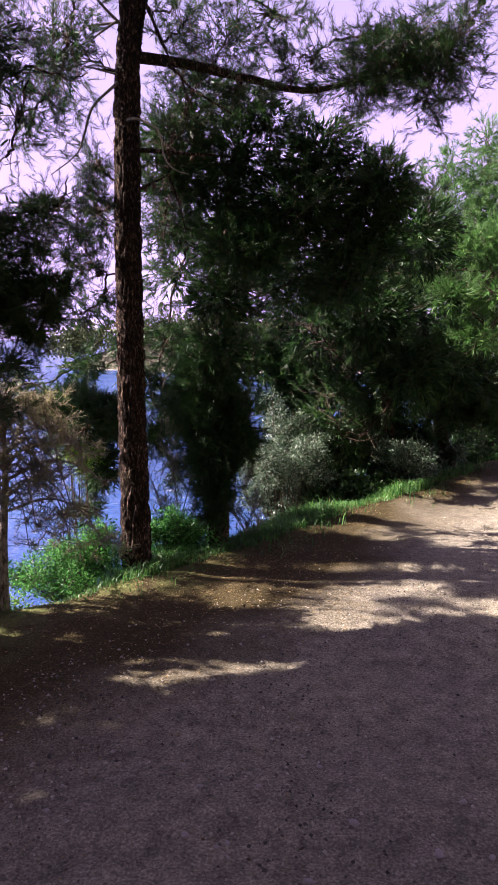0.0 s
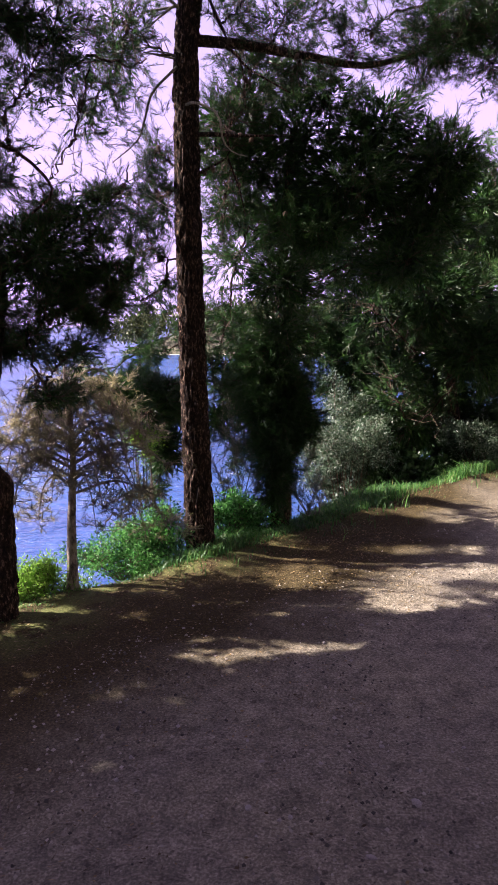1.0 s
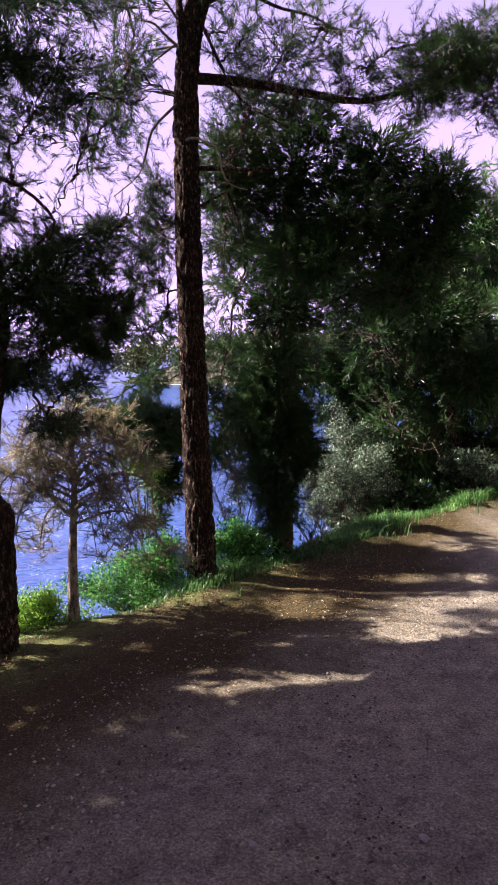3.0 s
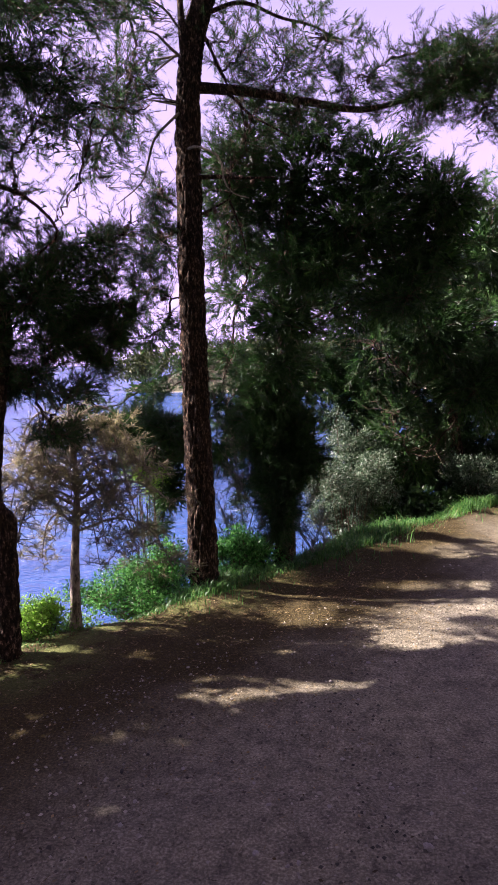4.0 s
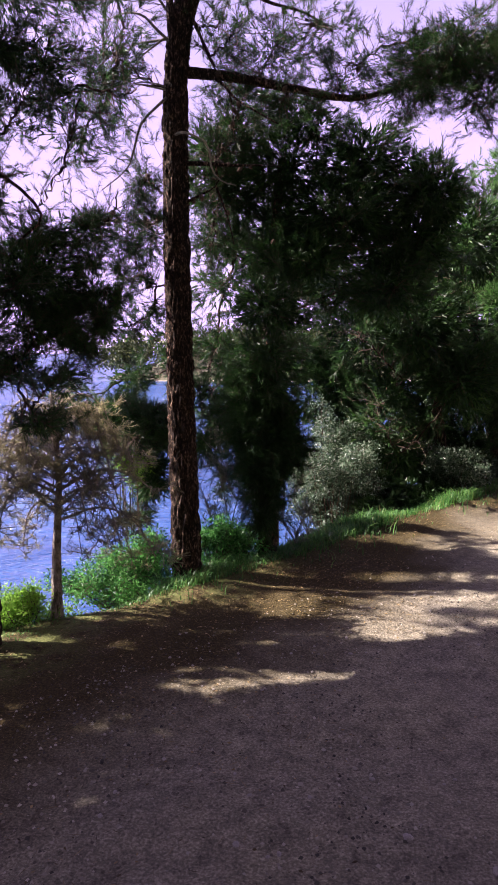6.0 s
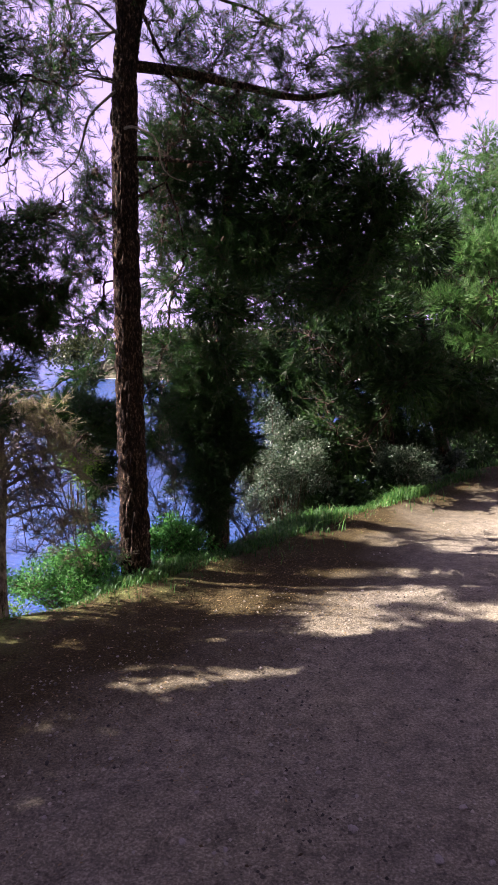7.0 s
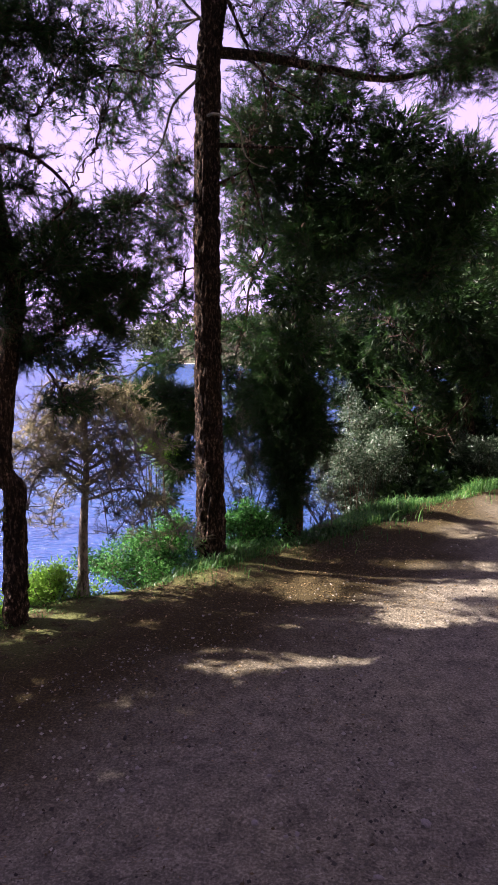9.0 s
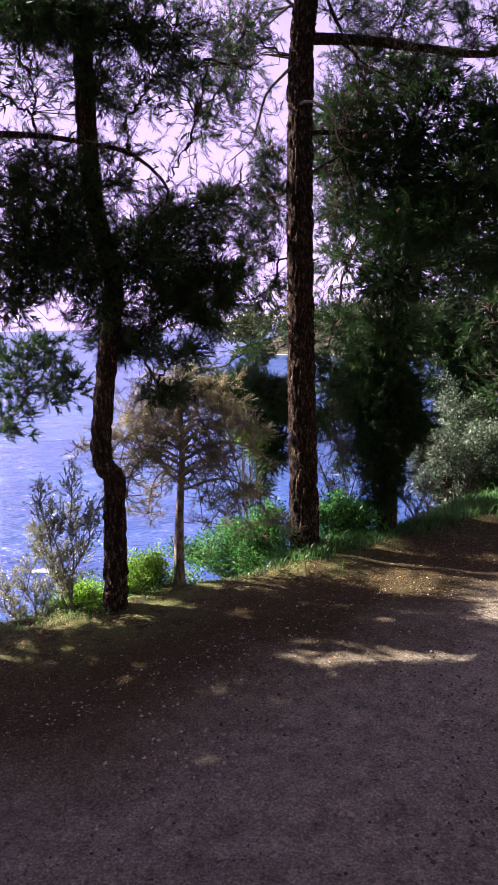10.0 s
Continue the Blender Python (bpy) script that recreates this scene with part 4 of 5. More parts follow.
pine("shaded pine in the row along the road", [(2.56, 9.11, 0.0), (2.37, 9.0, 0.75), (2.2, 9.0, 1.6), (2.0, 9.0, 2.8)],
     0.09, 0.03, FILL, 20, width=0.0055, size=0.09, reach=0.14, dens=1.1, core=2.5, per=11, tufts=3, core_w=4.0, gaps=FAR_GAPS, margin=0.06)
FILL = [
    (3.4, 10.46, 0.4, 0.55, 0.5, 120), (3.0, 10.2, 1.4, 0.6, 0.5, 150), (3.9, 11.2, 0.8, 0.7, 0.6, 140), (4.6, 12.6, 1.5, 0.9, 0.8, 150),
    (5.5, 13.6, 2.5, 1.0, 0.9, 150), (3.1, 10.6, 2.5, 0.6, 0.35, 180), (3.6, 10.5, 2.2, 0.5, 0.4, 170), (2.95, 10.1, 1.7, 0.45, 0.28, 130), (4.2, 11.2, 2.5, 0.6, 0.4, 150),
]
pine("dark pine where the road bends away", [(4.1, 11.2, 0.0), (4.0, 11.2, 1.2), (4.1, 11.6, 2.6)],
     0.09, 0.03, FILL, 21, width=0.008, size=0.08, reach=0.16, dens=1.5, core=2.0, per=12)

# ---- unseen trees added beside and over the road to shade it ----
# ground spots kept sunny by leaving out crown foliage: centre and half sizes
GAPS = [*SHRUB, *FAR_GAPS, *PATCH, *DAPPLE, *BANK, *DRY, (3.0, 6.0, 3.2, 1.2)]


def shade_pine(x, y, height, spread, low, seed, count=14, twigs=110, foot=0.0, leaf=(9, 0.13, 0.04), margin=0.02, extra=()):
    rng = np.random.default_rng(seed)
    cl = []
    while len(cl) < count:
        a, h = rng.uniform(0, 6.283), rng.uniform(low, height)
        r = spread * (1 - 0.4 * (h - low) / (height - low)) * rng.uniform(0.1, 1.0) ** 0.6
        px, py, rh = x + r * math.cos(a), y + r * math.sin(a), rng.uniform(0.8, 1.1)
        # boughs that would enter the camera's view are left out
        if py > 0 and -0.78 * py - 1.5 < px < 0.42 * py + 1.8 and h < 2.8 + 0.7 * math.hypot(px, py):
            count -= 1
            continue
        cl.append((px, py, h, rh, rng.uniform(0.3, 0.45), twigs))
    cl += list(extra)
    pine("unseen tall pine with a broad crown, added to shade the road", [(x, y, foot), (x + 0.1, y, height * 0.4), (x, y + 0.1, height)], 0.12, 0.04, cl, seed, gaps=GAPS, fine=False,
         per=leaf[0], size=leaf[1], width=leaf[2], reach=0.26, dens=1.0, limb_r=0.03, tufts=2, margin=margin, keep_off=PATCH)


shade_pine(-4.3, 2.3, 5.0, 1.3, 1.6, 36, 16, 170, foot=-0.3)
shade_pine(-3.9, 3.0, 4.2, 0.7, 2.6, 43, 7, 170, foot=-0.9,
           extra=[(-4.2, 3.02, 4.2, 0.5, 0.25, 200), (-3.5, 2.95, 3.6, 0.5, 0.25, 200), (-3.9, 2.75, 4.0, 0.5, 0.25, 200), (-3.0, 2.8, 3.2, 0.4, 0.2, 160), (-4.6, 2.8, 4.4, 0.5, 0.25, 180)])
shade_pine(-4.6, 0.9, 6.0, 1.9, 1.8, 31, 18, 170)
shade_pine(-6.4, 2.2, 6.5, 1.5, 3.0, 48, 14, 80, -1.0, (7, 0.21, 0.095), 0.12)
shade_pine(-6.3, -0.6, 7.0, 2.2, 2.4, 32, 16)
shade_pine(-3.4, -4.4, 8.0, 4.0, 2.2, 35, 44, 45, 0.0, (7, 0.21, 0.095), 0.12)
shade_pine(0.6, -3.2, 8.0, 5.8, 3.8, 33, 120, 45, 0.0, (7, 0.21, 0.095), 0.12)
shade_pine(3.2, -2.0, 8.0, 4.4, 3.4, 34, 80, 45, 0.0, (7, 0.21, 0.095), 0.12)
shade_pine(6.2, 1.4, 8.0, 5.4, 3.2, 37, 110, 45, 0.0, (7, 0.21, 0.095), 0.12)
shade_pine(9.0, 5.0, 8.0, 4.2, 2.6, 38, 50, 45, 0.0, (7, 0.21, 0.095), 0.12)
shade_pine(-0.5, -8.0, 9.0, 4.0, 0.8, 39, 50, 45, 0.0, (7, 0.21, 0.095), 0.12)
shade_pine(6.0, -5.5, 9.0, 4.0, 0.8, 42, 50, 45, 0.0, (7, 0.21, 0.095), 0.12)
# out of view; clumps added where their shade falls on the road
pine("unseen slender pine with a thin high crown, added to dapple the road", [(-4.1, 5.7, -2.0), (-4.05, 5.65, 1.0), (-4.0, 5.6, 5.0)], 0.08, 0.03,
     [(-4.2, 5.0, 3.1, 0.25, 0.2, 40), (-3.9, 5.2, 3.0, 0.35, 0.22, 60), (-3.9, 5.4, 3.3, 0.45, 0.25, 80), (-4.4, 5.2, 3.9, 0.5, 0.3, 80), (-4.0, 5.7, 3.7, 0.4, 0.25, 60), (-4.0, 4.8, 4.7, 0.5, 0.25, 40), (-3.7, 5.6, 4.6, 0.6, 0.3, 40)],
     40, per=10, size=0.1, width=0.007, reach=0.18, dens=1.0, gaps=GAPS + RIM, margin=0.05)

# added outside the view so its high clumps darken the dense pine
pine("unseen slim pine with a high narrow crown, added to shade the dark pine", [(-5.3, 6.9, -3.0), (-5.25, 6.9, 1.0), (-5.2, 6.85, 5.4)], 0.09, 0.03,
     [(-4.9, 5.95, 4.4, 0.4, 0.2, 90), (-5.3, 5.9, 4.9, 0.4, 0.2, 90), (-4.7, 6.0, 4.35, 0.35, 0.2, 80), (-4.8, 6.2, 4.5, 0.4, 0.2, 90), (-5.2, 6.2, 4.8, 0.5, 0.25, 80), (-5.2, 6.2, 5.3, 0.35, 0.25, 60)],
     44, per=10, size=0.1, width=0.01, reach=0.18, dens=1.2, core=1.8, core_w=3.6, gaps=FAR_GAPS, margin=0.05)
# unseen; its clumps are added to close stray sun patches on the ground
pine("unseen leaning pine with a flat thin crown, added to block stray sun", [(-5.0, 4.2, -1.4), (-4.95, 4.2, 1.0), (-4.8, 4.15, 3.7)], 0.08, 0.03,
     [(-4.4, 4.22, 2.72, 0.13, 0.08, 80), (-4.25, 4.2, 2.64, 0.13, 0.08, 80), (-4.5, 4.13, 3.5, 0.25, 0.14, 70), (-4.25, 4.17, 3.6, 0.22, 0.14, 60), (-4.7, 4.1, 3.4, 0.2, 0.14, 60), (-3.75, 3.35, 4.05, 0.3, 0.16, 70), (-4.41, 3.46, 3.9, 0.22, 0.1, 60), (-4.26, 3.37, 3.9, 0.2, 0.1, 60), (-3.82, 3.43, 3.9, 0.3, 0.1, 60), (-5.84, 3.78, 3.9, 0.14, 0.1, 60), (-5.49, 3.71, 3.9, 0.14, 0.1, 60), (-3.58, 3.41, 3.9, 0.25, 0.1, 60), (-5.75, 3.82, 3.9, 0.15, 0.1, 60)],
     49, per=10, size=0.1, width=0.012, reach=0.12, dens=1.2, core=3.0, gaps=PATCH + DRY + SHRUB, margin=0.04)
# small clumps strewn beyond the view to speckle the sunlit road with shade
drng = np.random.default_rng(46)
pine("unseen thin-crowned pine with scattered foliage, added to break up the sunlight", [(-5.9, 5.2, -3.2), (-5.8, 5.2, 1.0), (-5.6, 5.2, 5.6)], 0.09, 0.03,
     [(-5.62 + drng.uniform(0.1, 1.9), 4.85 + drng.uniform(-0.55, 0.95), 5.0 + drng.uniform(-0.5, 0.5), drng.uniform(0.1, 0.2), drng.uniform(0.06, 0.1), 22) for _ in range(22)],
     47, per=10, size=0.09, width=0.01, reach=0.1, dens=1.0, core=1.0, gaps=RIM + FAR_GAPS + DAPPLE, margin=0.03)
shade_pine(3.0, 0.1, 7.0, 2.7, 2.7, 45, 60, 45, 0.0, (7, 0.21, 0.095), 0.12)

# ---- bushes ----
def scattered(cx, cy, cz, rx, rz, n, share, seed):
    """n small clumps strewn about a centre."""
    rng = np.random.default_rng(seed)
    d = in_ball(n, rng, 0.6)
    return [(cx + d[k, 0] * rx, cy + d[k, 1] * rx, cz + d[k, 2] * rz, rng.uniform(0.05, 0.1) + rx * 0.12, rng.uniform(0.05, 0.09) + rz * 0.12, share * rng.uniform(0.6, 1.3)) for k in range(n)]


def twiggy_shrub(label, foot, tips, seed, leaf, leafy=1.0, wood=TWIG):
    """A shrub of forking thin stems that end in sprays of fine twigs with sparse small leaves."""
    rng = np.random.default_rng(seed)
    base = np.array(foot, float)
    root = tagged(new("shrub"), label=label, category="shrub", kind="thing")
    root.location = base
    starts, ends, leaves, axes = [], [], [], []
    for tip in tips:
        t3 = np.array(tip) - base
        ln = smooth_line([rng.normal(0, 0.02, 3) * np.array([1, 1, 0]), t3 * 0.4 + rng.normal(0, 0.035, 3), t3 * 0.75 + rng.normal(0, 0.03, 3), t3], 14)
        part("stem", tube(ln, np.linspace(0.0075, 0.0022, 14), 6, 0.08, rng), wood, root, smooth=True)
        size = np.linalg.norm(t3)
        for _ in range(26):
            i = rng.integers(4, 14)
            d = unit(unit(t3) * 0.9 + rng.normal(0, 0.55, 3) + np.array([0, 0, 0.25]))
            a, b = ln[i], ln[i] + d * size * rng.uniform(0.12, 0.3)
            starts.append(a)
            ends.append(b)
            for _ in range(5):
                f = rng.uniform(0.3, 1.0)
                c = a + (b - a) * f
                d2 = unit(d + rng.normal(0, 0.5, 3))
                e = c + d2 * size * rng.uniform(0.05, 0.13)
                starts.append(c)
                ends.append(e)
                m = rng.poisson(5 * leafy)
                leaves.append(c + (e - c) * rng.uniform(0.2, 1.05, (m, 1)))
                axes.append(np.tile(d2, (m, 1)))
    tagged(part("twig_work", twigs_mesh(np.array(starts), np.array(ends), 0.0022, 0.0011, rng, 0.1), wood, root), kind="stuff")
    tagged(part("foliage", leaves_mesh(np.vstack(leaves), np.vstack(axes), 0.022, 0.006, rng), leaf, root), kind="stuff")
    return root


bush("bright green leafy bush at the foot of a pine", scattered(-1.27, 4.82, -0.02, 0.42, 0.17, 32, 0.19, 61) + scattered(-1.1, 4.95, 0.13, 0.24, 0.14, 12, 0.17, 62),
     (-1.2, 4.85, -0.3), 41, BUSH, 0.029, 0.011, stems=2)
bush("bright green bush on the bank between two pines", scattered(-0.6, 5.45, 0.02, 0.3, 0.22, 24, 0.2, 63),
     (-0.65, 5.5, -0.25), 42, BUSH, 0.035, 0.013, stems=3)
bush("low yellow-green shrub on the edge of the bank", scattered(-1.7, 4.01, 0.02, 0.17, 0.14, 16, 0.17, 64) + scattered(-1.52, 4.08, -0.06, 0.14, 0.06, 8, 0.12, 74), (-1.66, 4.0, -0.2), 43, LIME, 0.025, 0.01, stems=3)
bush("low yellow-green shrub beside a dark trunk", scattered(-1.92, 3.68, -0.01, 0.2, 0.1, 14, 0.17, 65), (-1.9, 3.66, -0.2), 44, LIME, 0.025, 0.01, stems=3)
twiggy_shrub("dry grey twiggy shrub over the water", (-1.93, 3.55, -0.02), [(-2.06, 3.5, 0.62), (-1.9, 3.58, 0.66), (-1.78, 3.55, 0.56), (-2.12, 3.6, 0.42), (-1.98, 3.45, 0.5)], 145, PALE, 2.4, DEAD)
twiggy_shrub("low dry shrub with pale thin twigs on the bank", (-2.14, 3.52, -0.25), [(-2.3, 3.5, 0.16), (-2.2, 3.6, 0.22), (-2.05, 3.5, 0.12), (-2.0, 3.6, 0.1), (-2.35, 3.6, 0.0)], 146, PALE, 1.2, DEAD)
twiggy_shrub("bare tangled shrub between two pine trunks", (-0.6, 5.75, -0.3), [(-0.8, 5.7, 0.5), (-0.62, 5.7, 0.75), (-0.45, 5.7, 0.82), (-0.42, 5.65, 0.5), (-0.7, 5.8, 0.25)], 147, BROWN, 0.5, DEAD)
twiggy_shrub("bare thin shrub beside a dark trunk", (-0.02, 5.75, -0.2), [(-0.1, 5.65, 0.5), (0.03, 5.7, 0.55), (0.08, 5.65, 0.3), (-0.12, 5.6, 0.3)], 148, OLIVE, 0.8, DEAD)
bush("tall grey-green olive-like bush", scattered(0.4, 7.55, 0.26, 0.56, 0.78, 84, 0.22, 68),
     (0.4, 7.6, -0.85), 46, OLIVE, 0.034, 0.012, stems=1)
bush("fresh green bush behind the grey one", scattered(0.61, 8.35, 0.55, 0.36, 0.42, 14, 0.22, 70), (0.61, 8.35, -0.9), 48, SHADE, 0.035, 0.014, stems=1)
bush("sunlit green shrub down the bank behind the thin pine", scattered(-1.43, 5.82, 0.66, 0.21, 0.15, 11, 0.1, 72), (-1.43, 5.82, -1.6), 49, LIME, 0.03, 0.009, stems=1)
bush("grey-green bush in the shade under the pines", scattered(1.75, 8.0, 0.28, 0.4, 0.26, 22, 0.26, 71), (1.72, 8.05, -0.2), 47, OLIVE, 0.042, 0.016, stems=2)
for k, (u, v, rx, rz, cz) in enumerate([(6.15, 5.0, 0.5, 0.5, -0.1), (6.6, 4.7, 0.6, 0.65, 0.05), (7.6, 4.7, 0.6, 0.75, 0.1), (8.6, 4.65, 0.6, 0.75, 0.15),
                                        (9.8, 4.7, 0.7, 0.85, 0.2), (11.2, 4.8, 0.8, 0.95, 0.3), (12.8, 4.8, 0.9, 1.0, 0.4), (6.1, 4.2, 0.35, 0.22, -0.05), (7.1, 4.2, 0.35, 0.22, -0.05), (8.2, 4.2, 0.4, 0.25, 0.0), (9.3, 4.25, 0.45, 0.3, 0.0), (10.5, 4.3, 0.5, 0.3, 0.05), (14.6, 4.8, 1.1, 1.2, 0.8), (16.5, 3.4, 1.3, 1.3, 0.8)]):
    x, y = 0.668 * u - 0.744 * v, 0.744 * u + 0.668 * v
    bush("dense dark undergrowth on the bank below the pines", scattered(x, y, cz, rx, rz, 16, 0.11, 80 + k), (x, y, -0.9), 90 + k, SHADE if k % 3 else OLIVE, 0.08, 0.034, stems=1, name="undergrowth")


# ---- ground and sea ----
EDGE = 3.72


def along(u, v):
    return 0.668 * u - 0.744 * v, 0.744 * u + 0.668 * v


def ground_z(u, v):
    """Height of the ground: flat road, low grassy lip, then the bank down to the sea; a rising hillside behind the camera."""
    d = np.maximum(v - EDGE - 0.12 * np.sin(u * 1.7) - 0.07 * np.sin(u * 4.1 + 1), 0)
    lip = 0.035 * np.exp(-((v - EDGE + 0.15) / 0.35) ** 2)
    bank = -np.minimum(d * 0.85 * (1 - np.exp(-d * 2.0)), 8.5)
    hill = np.clip((-3.5 - v) * 0.35, 0, 25)
    rut = 0.012 * np.sin(u * 0.9 + v * 2.1) + 0.01 * np.sin(u * 2.3 - v * 1.3) + 0.005 * np.sin(u * 7.1 + v * 5.3)
    lumps = np.zeros_like(rut)
    for k, (f, amp) in enumerate(((9, 0.004), (13, 0.003), (19, 0.0025), (27, 0.002), (38, 0.0015), (47, 0.0012))):
        a = 1.1 + k * 2.399
        lumps = lumps + amp * np.sin(f * (u * math.cos(a) + v * math.sin(a)) + 2.0 * np.sin(f * 0.37 * (v * math.cos(a) - u * math.sin(a)) + k))
    return lip + bank + hill + rut + lumps * np.clip(1.4 - np.abs(v - 2.6) / 4, 0, 1)


def spaced(lo, hi, step, reach):
    a = list(np.arange(lo, hi, step))
    s = step
    while a[-1] < reach:
        s *= 1.35
        a.append(a[-1] + s)
    s, b = step, [lo]
    while b[-1] > -reach:
        s *= 1.35
        b.append(b[-1] - s)
    return np.array(b[:0:-1] + a)


gu, gv = np.meshgrid(spaced(-0.4, 7.8, 0.05, 3000), spaced(-0.8, 4.6, 0.05, 3000), indexing="ij")
gz = ground_z(gu, gv)
gx, gy = along(gu, gv)
nu, nv = gu.shape
gi, gj = np.meshgrid(np.arange(nu - 1), np.arange(nv - 1), indexing="ij")
quad = np.stack([gi * nv + gj, (gi + 1) * nv + gj, (gi + 1) * nv + gj + 1, gi * nv + gj + 1], -1).reshape(-1, 4)
ground = part("ground", (np.stack([gx, gy, gz], -1).reshape(-1, 3), quad), GROUND, smooth=True)
tagged(ground, label="dirt road of gravel and sand with a needle-strewn bank", category="ground", kind="structure")

su, sv = np.meshgrid(spaced(-60, 60, 6, 4000), spaced(8, 120, 6, 4000)[14:], indexing="ij")
sx, sy = along(su, sv)
nu, nv = su.shape
gi, gj = np.meshgrid(np.arange(nu - 1), np.arange(nv - 1), indexing="ij")
quad = np.stack([gi * nv + gj, (gi + 1) * nv + gj, (gi + 1) * nv + gj + 1, gi * nv + gj + 1], -1).reshape(-1, 4)
sea = part("water", (np.stack([sx, sy, np.full(sx.shape, -5.4)], -1).reshape(-1, 3), quad), SEA, smooth=True)
tagged(sea, label="choppy deep blue sea below the bank", category="sea", kind="structure")


# ---- headland ----
def mound(name, label, cx, cy, lx, ly, height, turn, mat, seed, category):
    rng = np.random.default_rng(seed)
    n, m = 90, 40
    a, b = np.meshgrid(np.linspace(-1, 1, n), np.linspace(-1, 1, m), indexing="ij")
    r = np.clip(1 - a ** 2 - b ** 2, 0, 1)
    z = height * r ** 0.6
    for k in range(5):
        f = 3 * 1.9 ** k
        z += 0.22 * height / 1.6 ** k * np.sin(a * f * 2 + rng.uniform(0, 6)) * np.sin(b * f + rng.uniform(0, 6)) * r
    x, y = a * lx, b * ly
    c, s = math.cos(turn), math.sin(turn)
    v = np.stack([cx + x * c - y * s, cy + x * s + y * c, z - 6.4], -1).reshape(-1, 3)
    i, j = np.meshgrid(np.arange(n - 1), np.arange(m - 1), indexing="ij")
    q = np.stack([i * m + j, (i + 1) * m + j, (i + 1) * m + j + 1, i * m + j + 1], -1).reshape(-1, 4)
    return tagged(part(name, (v, q), mat, smooth=False), label=label, category=category, kind="structure")


mound("headland_shore", "pale rocky shore at the foot of the headland", 5, 165, 54, 18, 1.75, radians(-12), ROCK, 3, "shore")
mound("headland", "wooded headland across the bay", 4, 171, 54, 16, 7.5, radians(-12), SCRUB, 4, "headland")


def far_pines(seed):
    """The headland's wood: many small rounded crowns of leaf clumps."""
    rng = np.random.default_rng(seed)
    n = 180
    a = rng.uniform(-0.95, 0.95, n)
    b = rng.uniform(-0.7, 0.5, n)
    c, s = math.cos(radians(-12)), math.sin(radians(-12))
    x, y = a * 54, b * 16
    px, py = 4 + x * c - y * s, 171 + x * s + y * c
    pieces = []
    for k in range(n):
        h = rng.uniform(6, 10)
        cen = np.array([px[k], py[k], -4.4 + h * 0.55 + 3.2 * (1 - a[k] ** 4)])
        p = cen + in_ball(150, rng, 0.35) * np.array([h * 0.38, h * 0.38, h * 0.42])
        pieces.append(leaves_mesh(p, unit(p - cen), 1.0, 0.6, rng))
    return joined(pieces)


wood = part("far_wood", far_pines(5), FARWOOD)
tagged(wood, label="distant olive-green pine wood on the headland", category="wood", kind="stuff")


# ---- grass, litter and stones ----
def on_ground(u, v, lift=0.0):
    x, y = along(u, v)
    return np.stack([x, y, ground_z(u, v) + lift], -1)


def patchy(u, v, f, seed):
    """A soft random field from 0 to 1."""
    rng = np.random.default_rng(seed)
    s = np.zeros_like(u)
    for k in range(6):
        a = rng.uniform(0, 6.283)
        s += np.sin((u * math.cos(a) + v * math.sin(a)) * f * rng.uniform(0.6, 1.8) + rng.uniform(0, 6.283))
    return 0.5 + s / 7


def grass(seed, n):
    rng = np.random.default_rng(seed)
    u, v = -1.0 + 14 * rng.uniform(0, 1, n) ** 1.25, EDGE + rng.normal(0.06, 0.2, n)
    keep = rng.uniform(0, 1, n) < np.clip(patchy(u, v, 2.2, 7) * 1.3 - 0.05 + 0.5 * np.exp(-((u - 4.2) / 1.8) ** 2), 0, 1) * np.where(v < EDGE - 0.15, 0.1, 1) * np.clip((u - 0.6) / 2.2, 0.3, 1)
    u, v = u[keep], v[keep]
    n = len(u)
    p = on_ground(u, v, -0.01)
    h = rng.uniform(0.025, 0.125, (n, 1)) * (0.35 + 1.3 * patchy(u, v, 3.1, 9))[:, None] * np.clip((u - 2.0) / 1.6, 0.3, 1)[:, None]
    lean = rng.normal(0, 0.7, (n, 3)) * np.array([1, 1, 0])
    side = unit(np.cross(lean + 1e-4, np.array([0, 0, 1.0]))) * rng.uniform(0.002, 0.0042, (n, 1))
    up = np.array([0, 0, 1.0])
    m = p + (up * 0.6 + lean * 0.25) * h
    tip = p + (up * 0.85 + lean * 0.9) * h
    vv = np.stack([p - side, p + side, m + side * 0.8, m - side * 0.8, tip], 1).reshape(-1, 3)
    k = (np.arange(n) * 5)[:, None]
    f = np.concatenate([k + np.array([[0, 1, 2]]), k + np.array([[0, 2, 3]]), k + np.array([[3, 2, 4]])], 1).reshape(-1, 3)
    return vv, f


tagged(part("grass", grass(51, 60000), GRASS), label="fresh green grass along the road's edge", category="grass", kind="stuff")


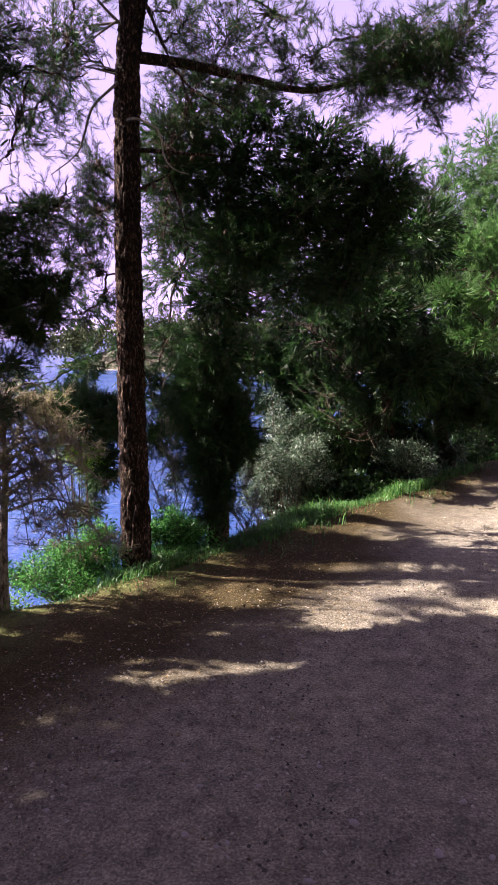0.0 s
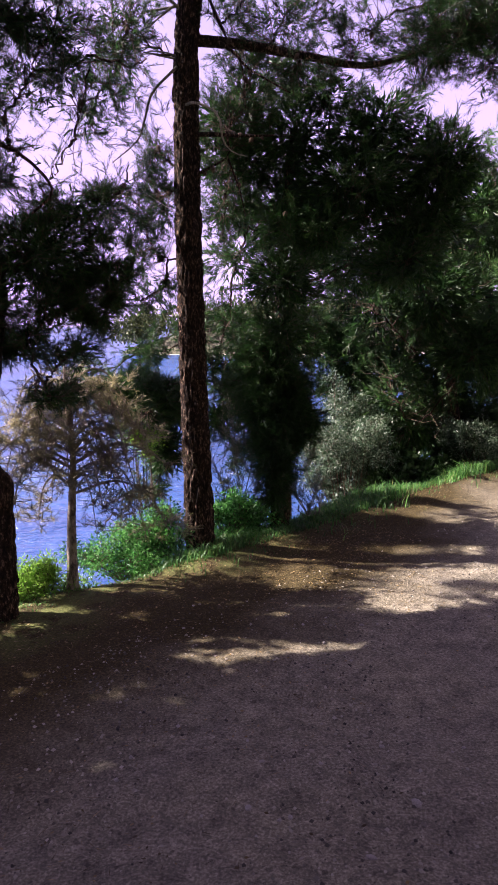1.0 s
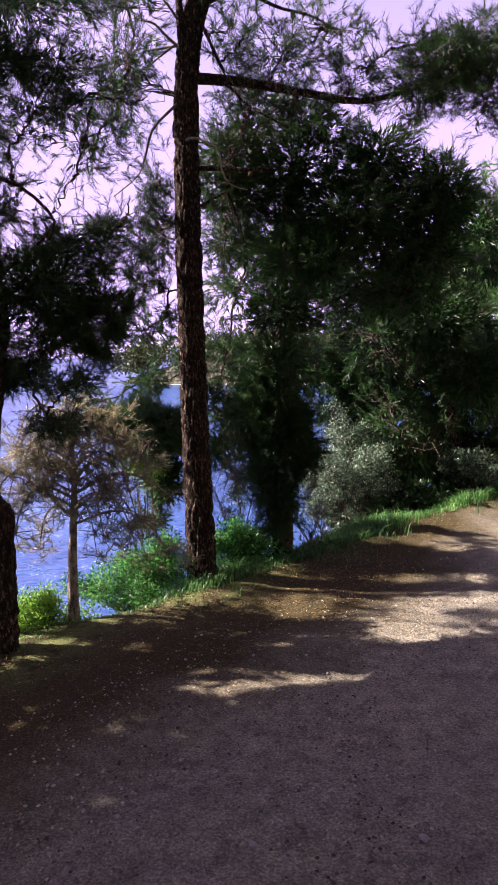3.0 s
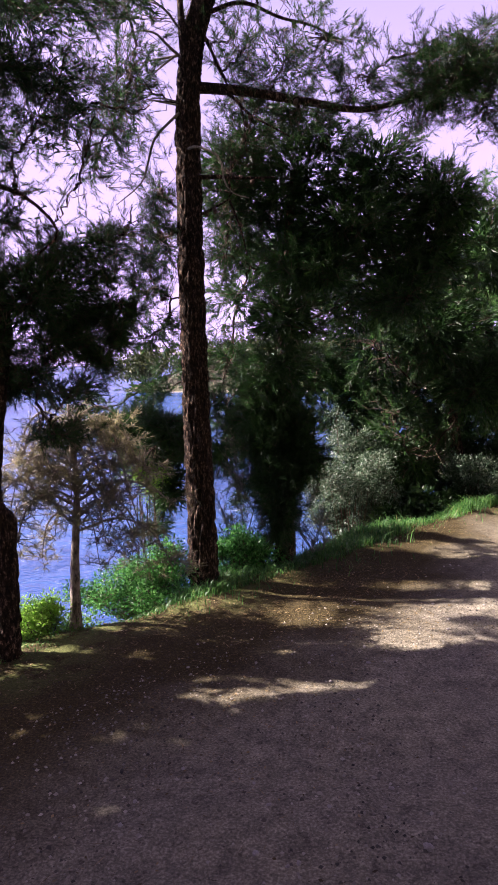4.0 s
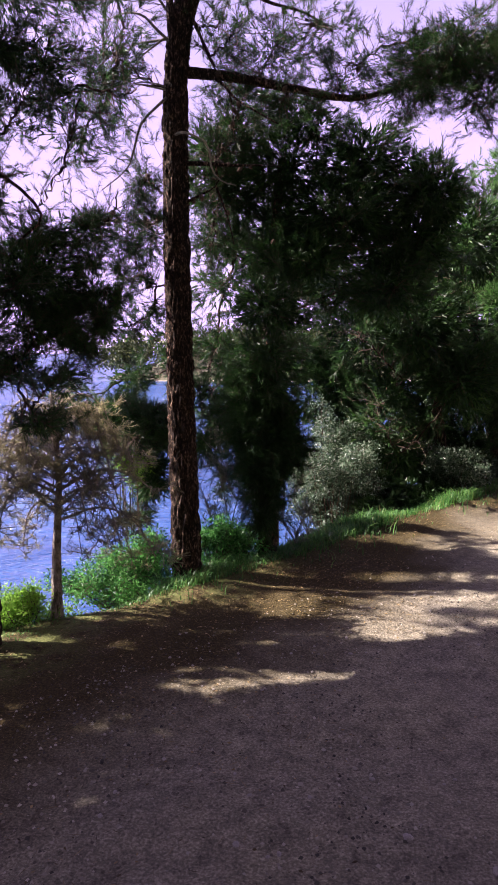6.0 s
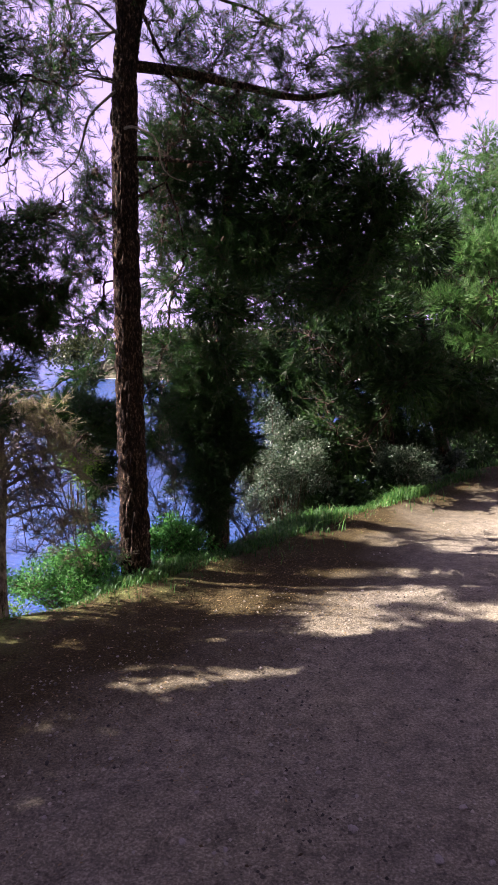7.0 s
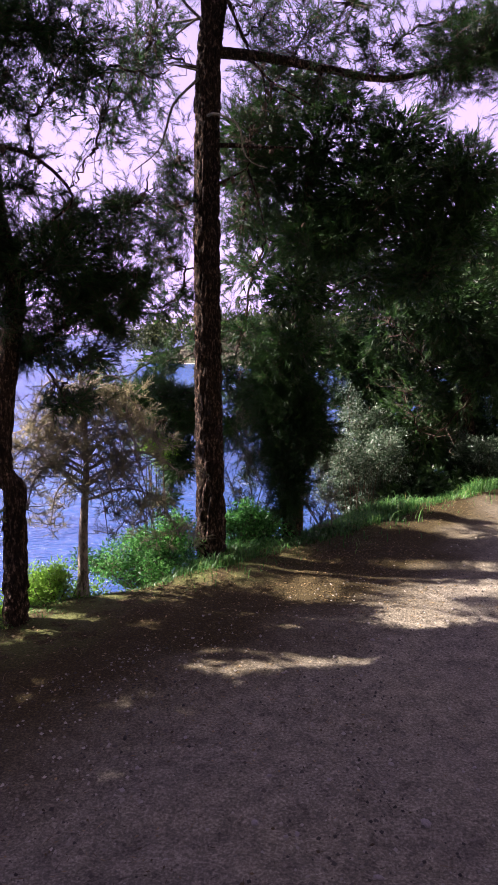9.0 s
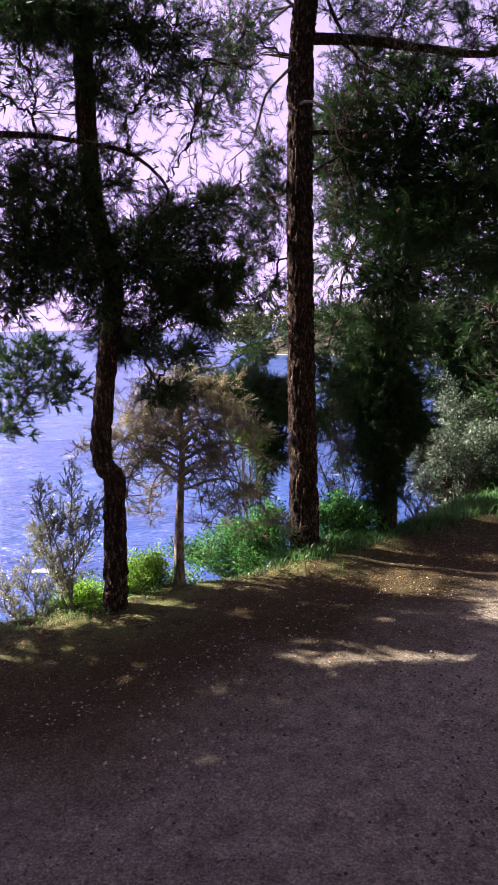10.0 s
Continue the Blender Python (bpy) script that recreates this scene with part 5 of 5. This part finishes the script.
def litter(seed, n):
    """Fallen needles and small dry leaves lying flat."""
    rng = np.random.default_rng(seed)
    u = rng.uniform(-2.5, 13, n)
    v = EDGE - np.abs(rng.normal(0, 0.95, n)) * np.interp(u, [3.5, 6.0], [1.0, 0.5]) + 0.25
    keep = rng.uniform(0, 1, n) < np.clip(patchy(u, v, 3.0, 17) * 1.4 - 0.1, 0.08, 1)
    u, v = u[keep], v[keep]
    n = len(u)
    p = on_ground(u, v, 0.004)
    a = rng.uniform(0, 6.283, n)
    d = np.stack([np.cos(a), np.sin(a), rng.normal(0, 0.15, n)], -1)
    leaf = rng.uniform(0, 1, (n, 1)) < 0.45
    l = np.where(leaf, rng.uniform(0.008, 0.022, (n, 1)), rng.uniform(0.03, 0.07, (n, 1)))
    w = np.where(leaf, l * 0.5, 0.0022)
    s = np.stack([-d[:, 1], d[:, 0], rng.normal(0, 0.25, n)], -1) * w / 2
    vv = np.stack([p, p + d * l / 2 + s, p + d * l, p + d * l / 2 - s], 1).reshape(-1, 3)
    k = (np.arange(n) * 4)[:, None]
    f = np.concatenate([k + np.array([[0, 1, 2]]), k + np.array([[0, 2, 3]])], 1).reshape(-1, 3)
    return vv, f


tagged(part("needle_litter", litter(52, 80000), STRAW), label="dry brown fallen needles and leaves", category="leaf litter", kind="stuff")


def pebble_shape(rng, rings=4, sides=7):
    """A rounded, uneven stone of unit size."""
    th = np.linspace(0, np.pi, rings + 2)[1:-1]
    ph = np.linspace(0, 2 * np.pi, sides, endpoint=False)
    T, P = np.meshgrid(th, ph, indexing="ij")
    r = 1 + rng.uniform(-0.18, 0.18, T.shape)
    v = np.stack([r * np.sin(T) * np.cos(P), r * np.sin(T) * np.sin(P), r * np.cos(T)], -1).reshape(-1, 3)
    v = np.vstack([v, [[0, 0, 0.95], [0, 0, -0.95]]])
    top, bot = rings * sides, rings * sides + 1
    f = []
    for i in range(rings - 1):
        for j in range(sides):
            k = (j + 1) % sides
            f += [(i * sides + j, (i + 1) * sides + j, (i + 1) * sides + k), (i * sides + j, (i + 1) * sides + k, i * sides + k)]
    for j in range(sides):
        k = (j + 1) % sides
        f += [(top, j, k), (bot, (rings - 1) * sides + k, (rings - 1) * sides + j)]
    return v, np.array(f)


def gravel(seed, n):
    rng = np.random.default_rng(seed)
    u, v = -1.5 + 10.5 * rng.uniform(0, 1, n) ** 1.5, rng.uniform(-0.8, 2.95, n)
    keep = rng.uniform(0, 1, n) < np.clip(patchy(u, v, 4.0, 27) * 1.5 - 0.3, 0.1, 1)
    u, v = u[keep], v[keep]
    n = len(u)
    p = on_ground(u, v)
    base = np.array([[1, 0, -0.2], [0, 1, -0.2], [-1, 0, -0.2], [0, -1, -0.2], [0, 0, 0.7]])
    tri = np.array([[0, 1, 4], [1, 2, 4], [2, 3, 4], [3, 0, 4]])
    size = 0.003 + 0.009 * rng.uniform(0, 1, (n, 1, 1)) ** 2.0
    vv = base[None] * (1 + rng.uniform(-0.35, 0.35, (n, 5, 3))) * size
    a = rng.uniform(0, 6.283, n)
    c, s = np.cos(a)[:, None], np.sin(a)[:, None]
    vv = np.stack([vv[..., 0] * c - vv[..., 1] * s, vv[..., 0] * s + vv[..., 1] * c, vv[..., 2]], -1) + p[:, None]
    return vv.reshape(-1, 3), (tri[None] + (np.arange(n) * 5)[:, None, None]).reshape(-1, 3)


tagged(part("gravel", gravel(53, 45000), GRIT), label="fine loose grey gravel on the road", category="gravel", kind="stuff")

srng = np.random.default_rng(54)
shapes = [mesh_of("stone", *pebble_shape(srng), STONE, True) for _ in range(5)]
SPOTS = [(0.35, 2.18, 0.022), (0.18, 1.93, 0.018), (0.6, 2.05, 0.022), (0.75, 2.3, 0.018), (-0.21, 2.13, 0.014), (-0.07, 2.1, 0.012)]
for _ in range(50):
    x, y = srng.uniform(-0.7, 1.8), srng.uniform(1.9, 4.6)
    SPOTS.append((x, y, srng.uniform(0.006, 0.010) + 0.007 * srng.uniform(0, 1) ** 3))
for k, (x, y, r) in enumerate(SPOTS):
    ob = new("stone", shapes[k % 5])
    u, v = 0.668 * x + 0.744 * y, -0.744 * x + 0.668 * y
    ob.matrix_world = Matrix.Translation((x, y, float(ground_z(np.array(u), np.array(v))) + r * 0.2)) @ pose(0, 0, 0, 0, 0, srng.uniform(0, 360)) @ Matrix.Diagonal((r, r * srng.uniform(0.6, 0.9), r * 0.55, 1))
    tagged(ob, label="small pale limestone lying on the dirt road", category="stone", group="loose stones on the road", kind="thing")
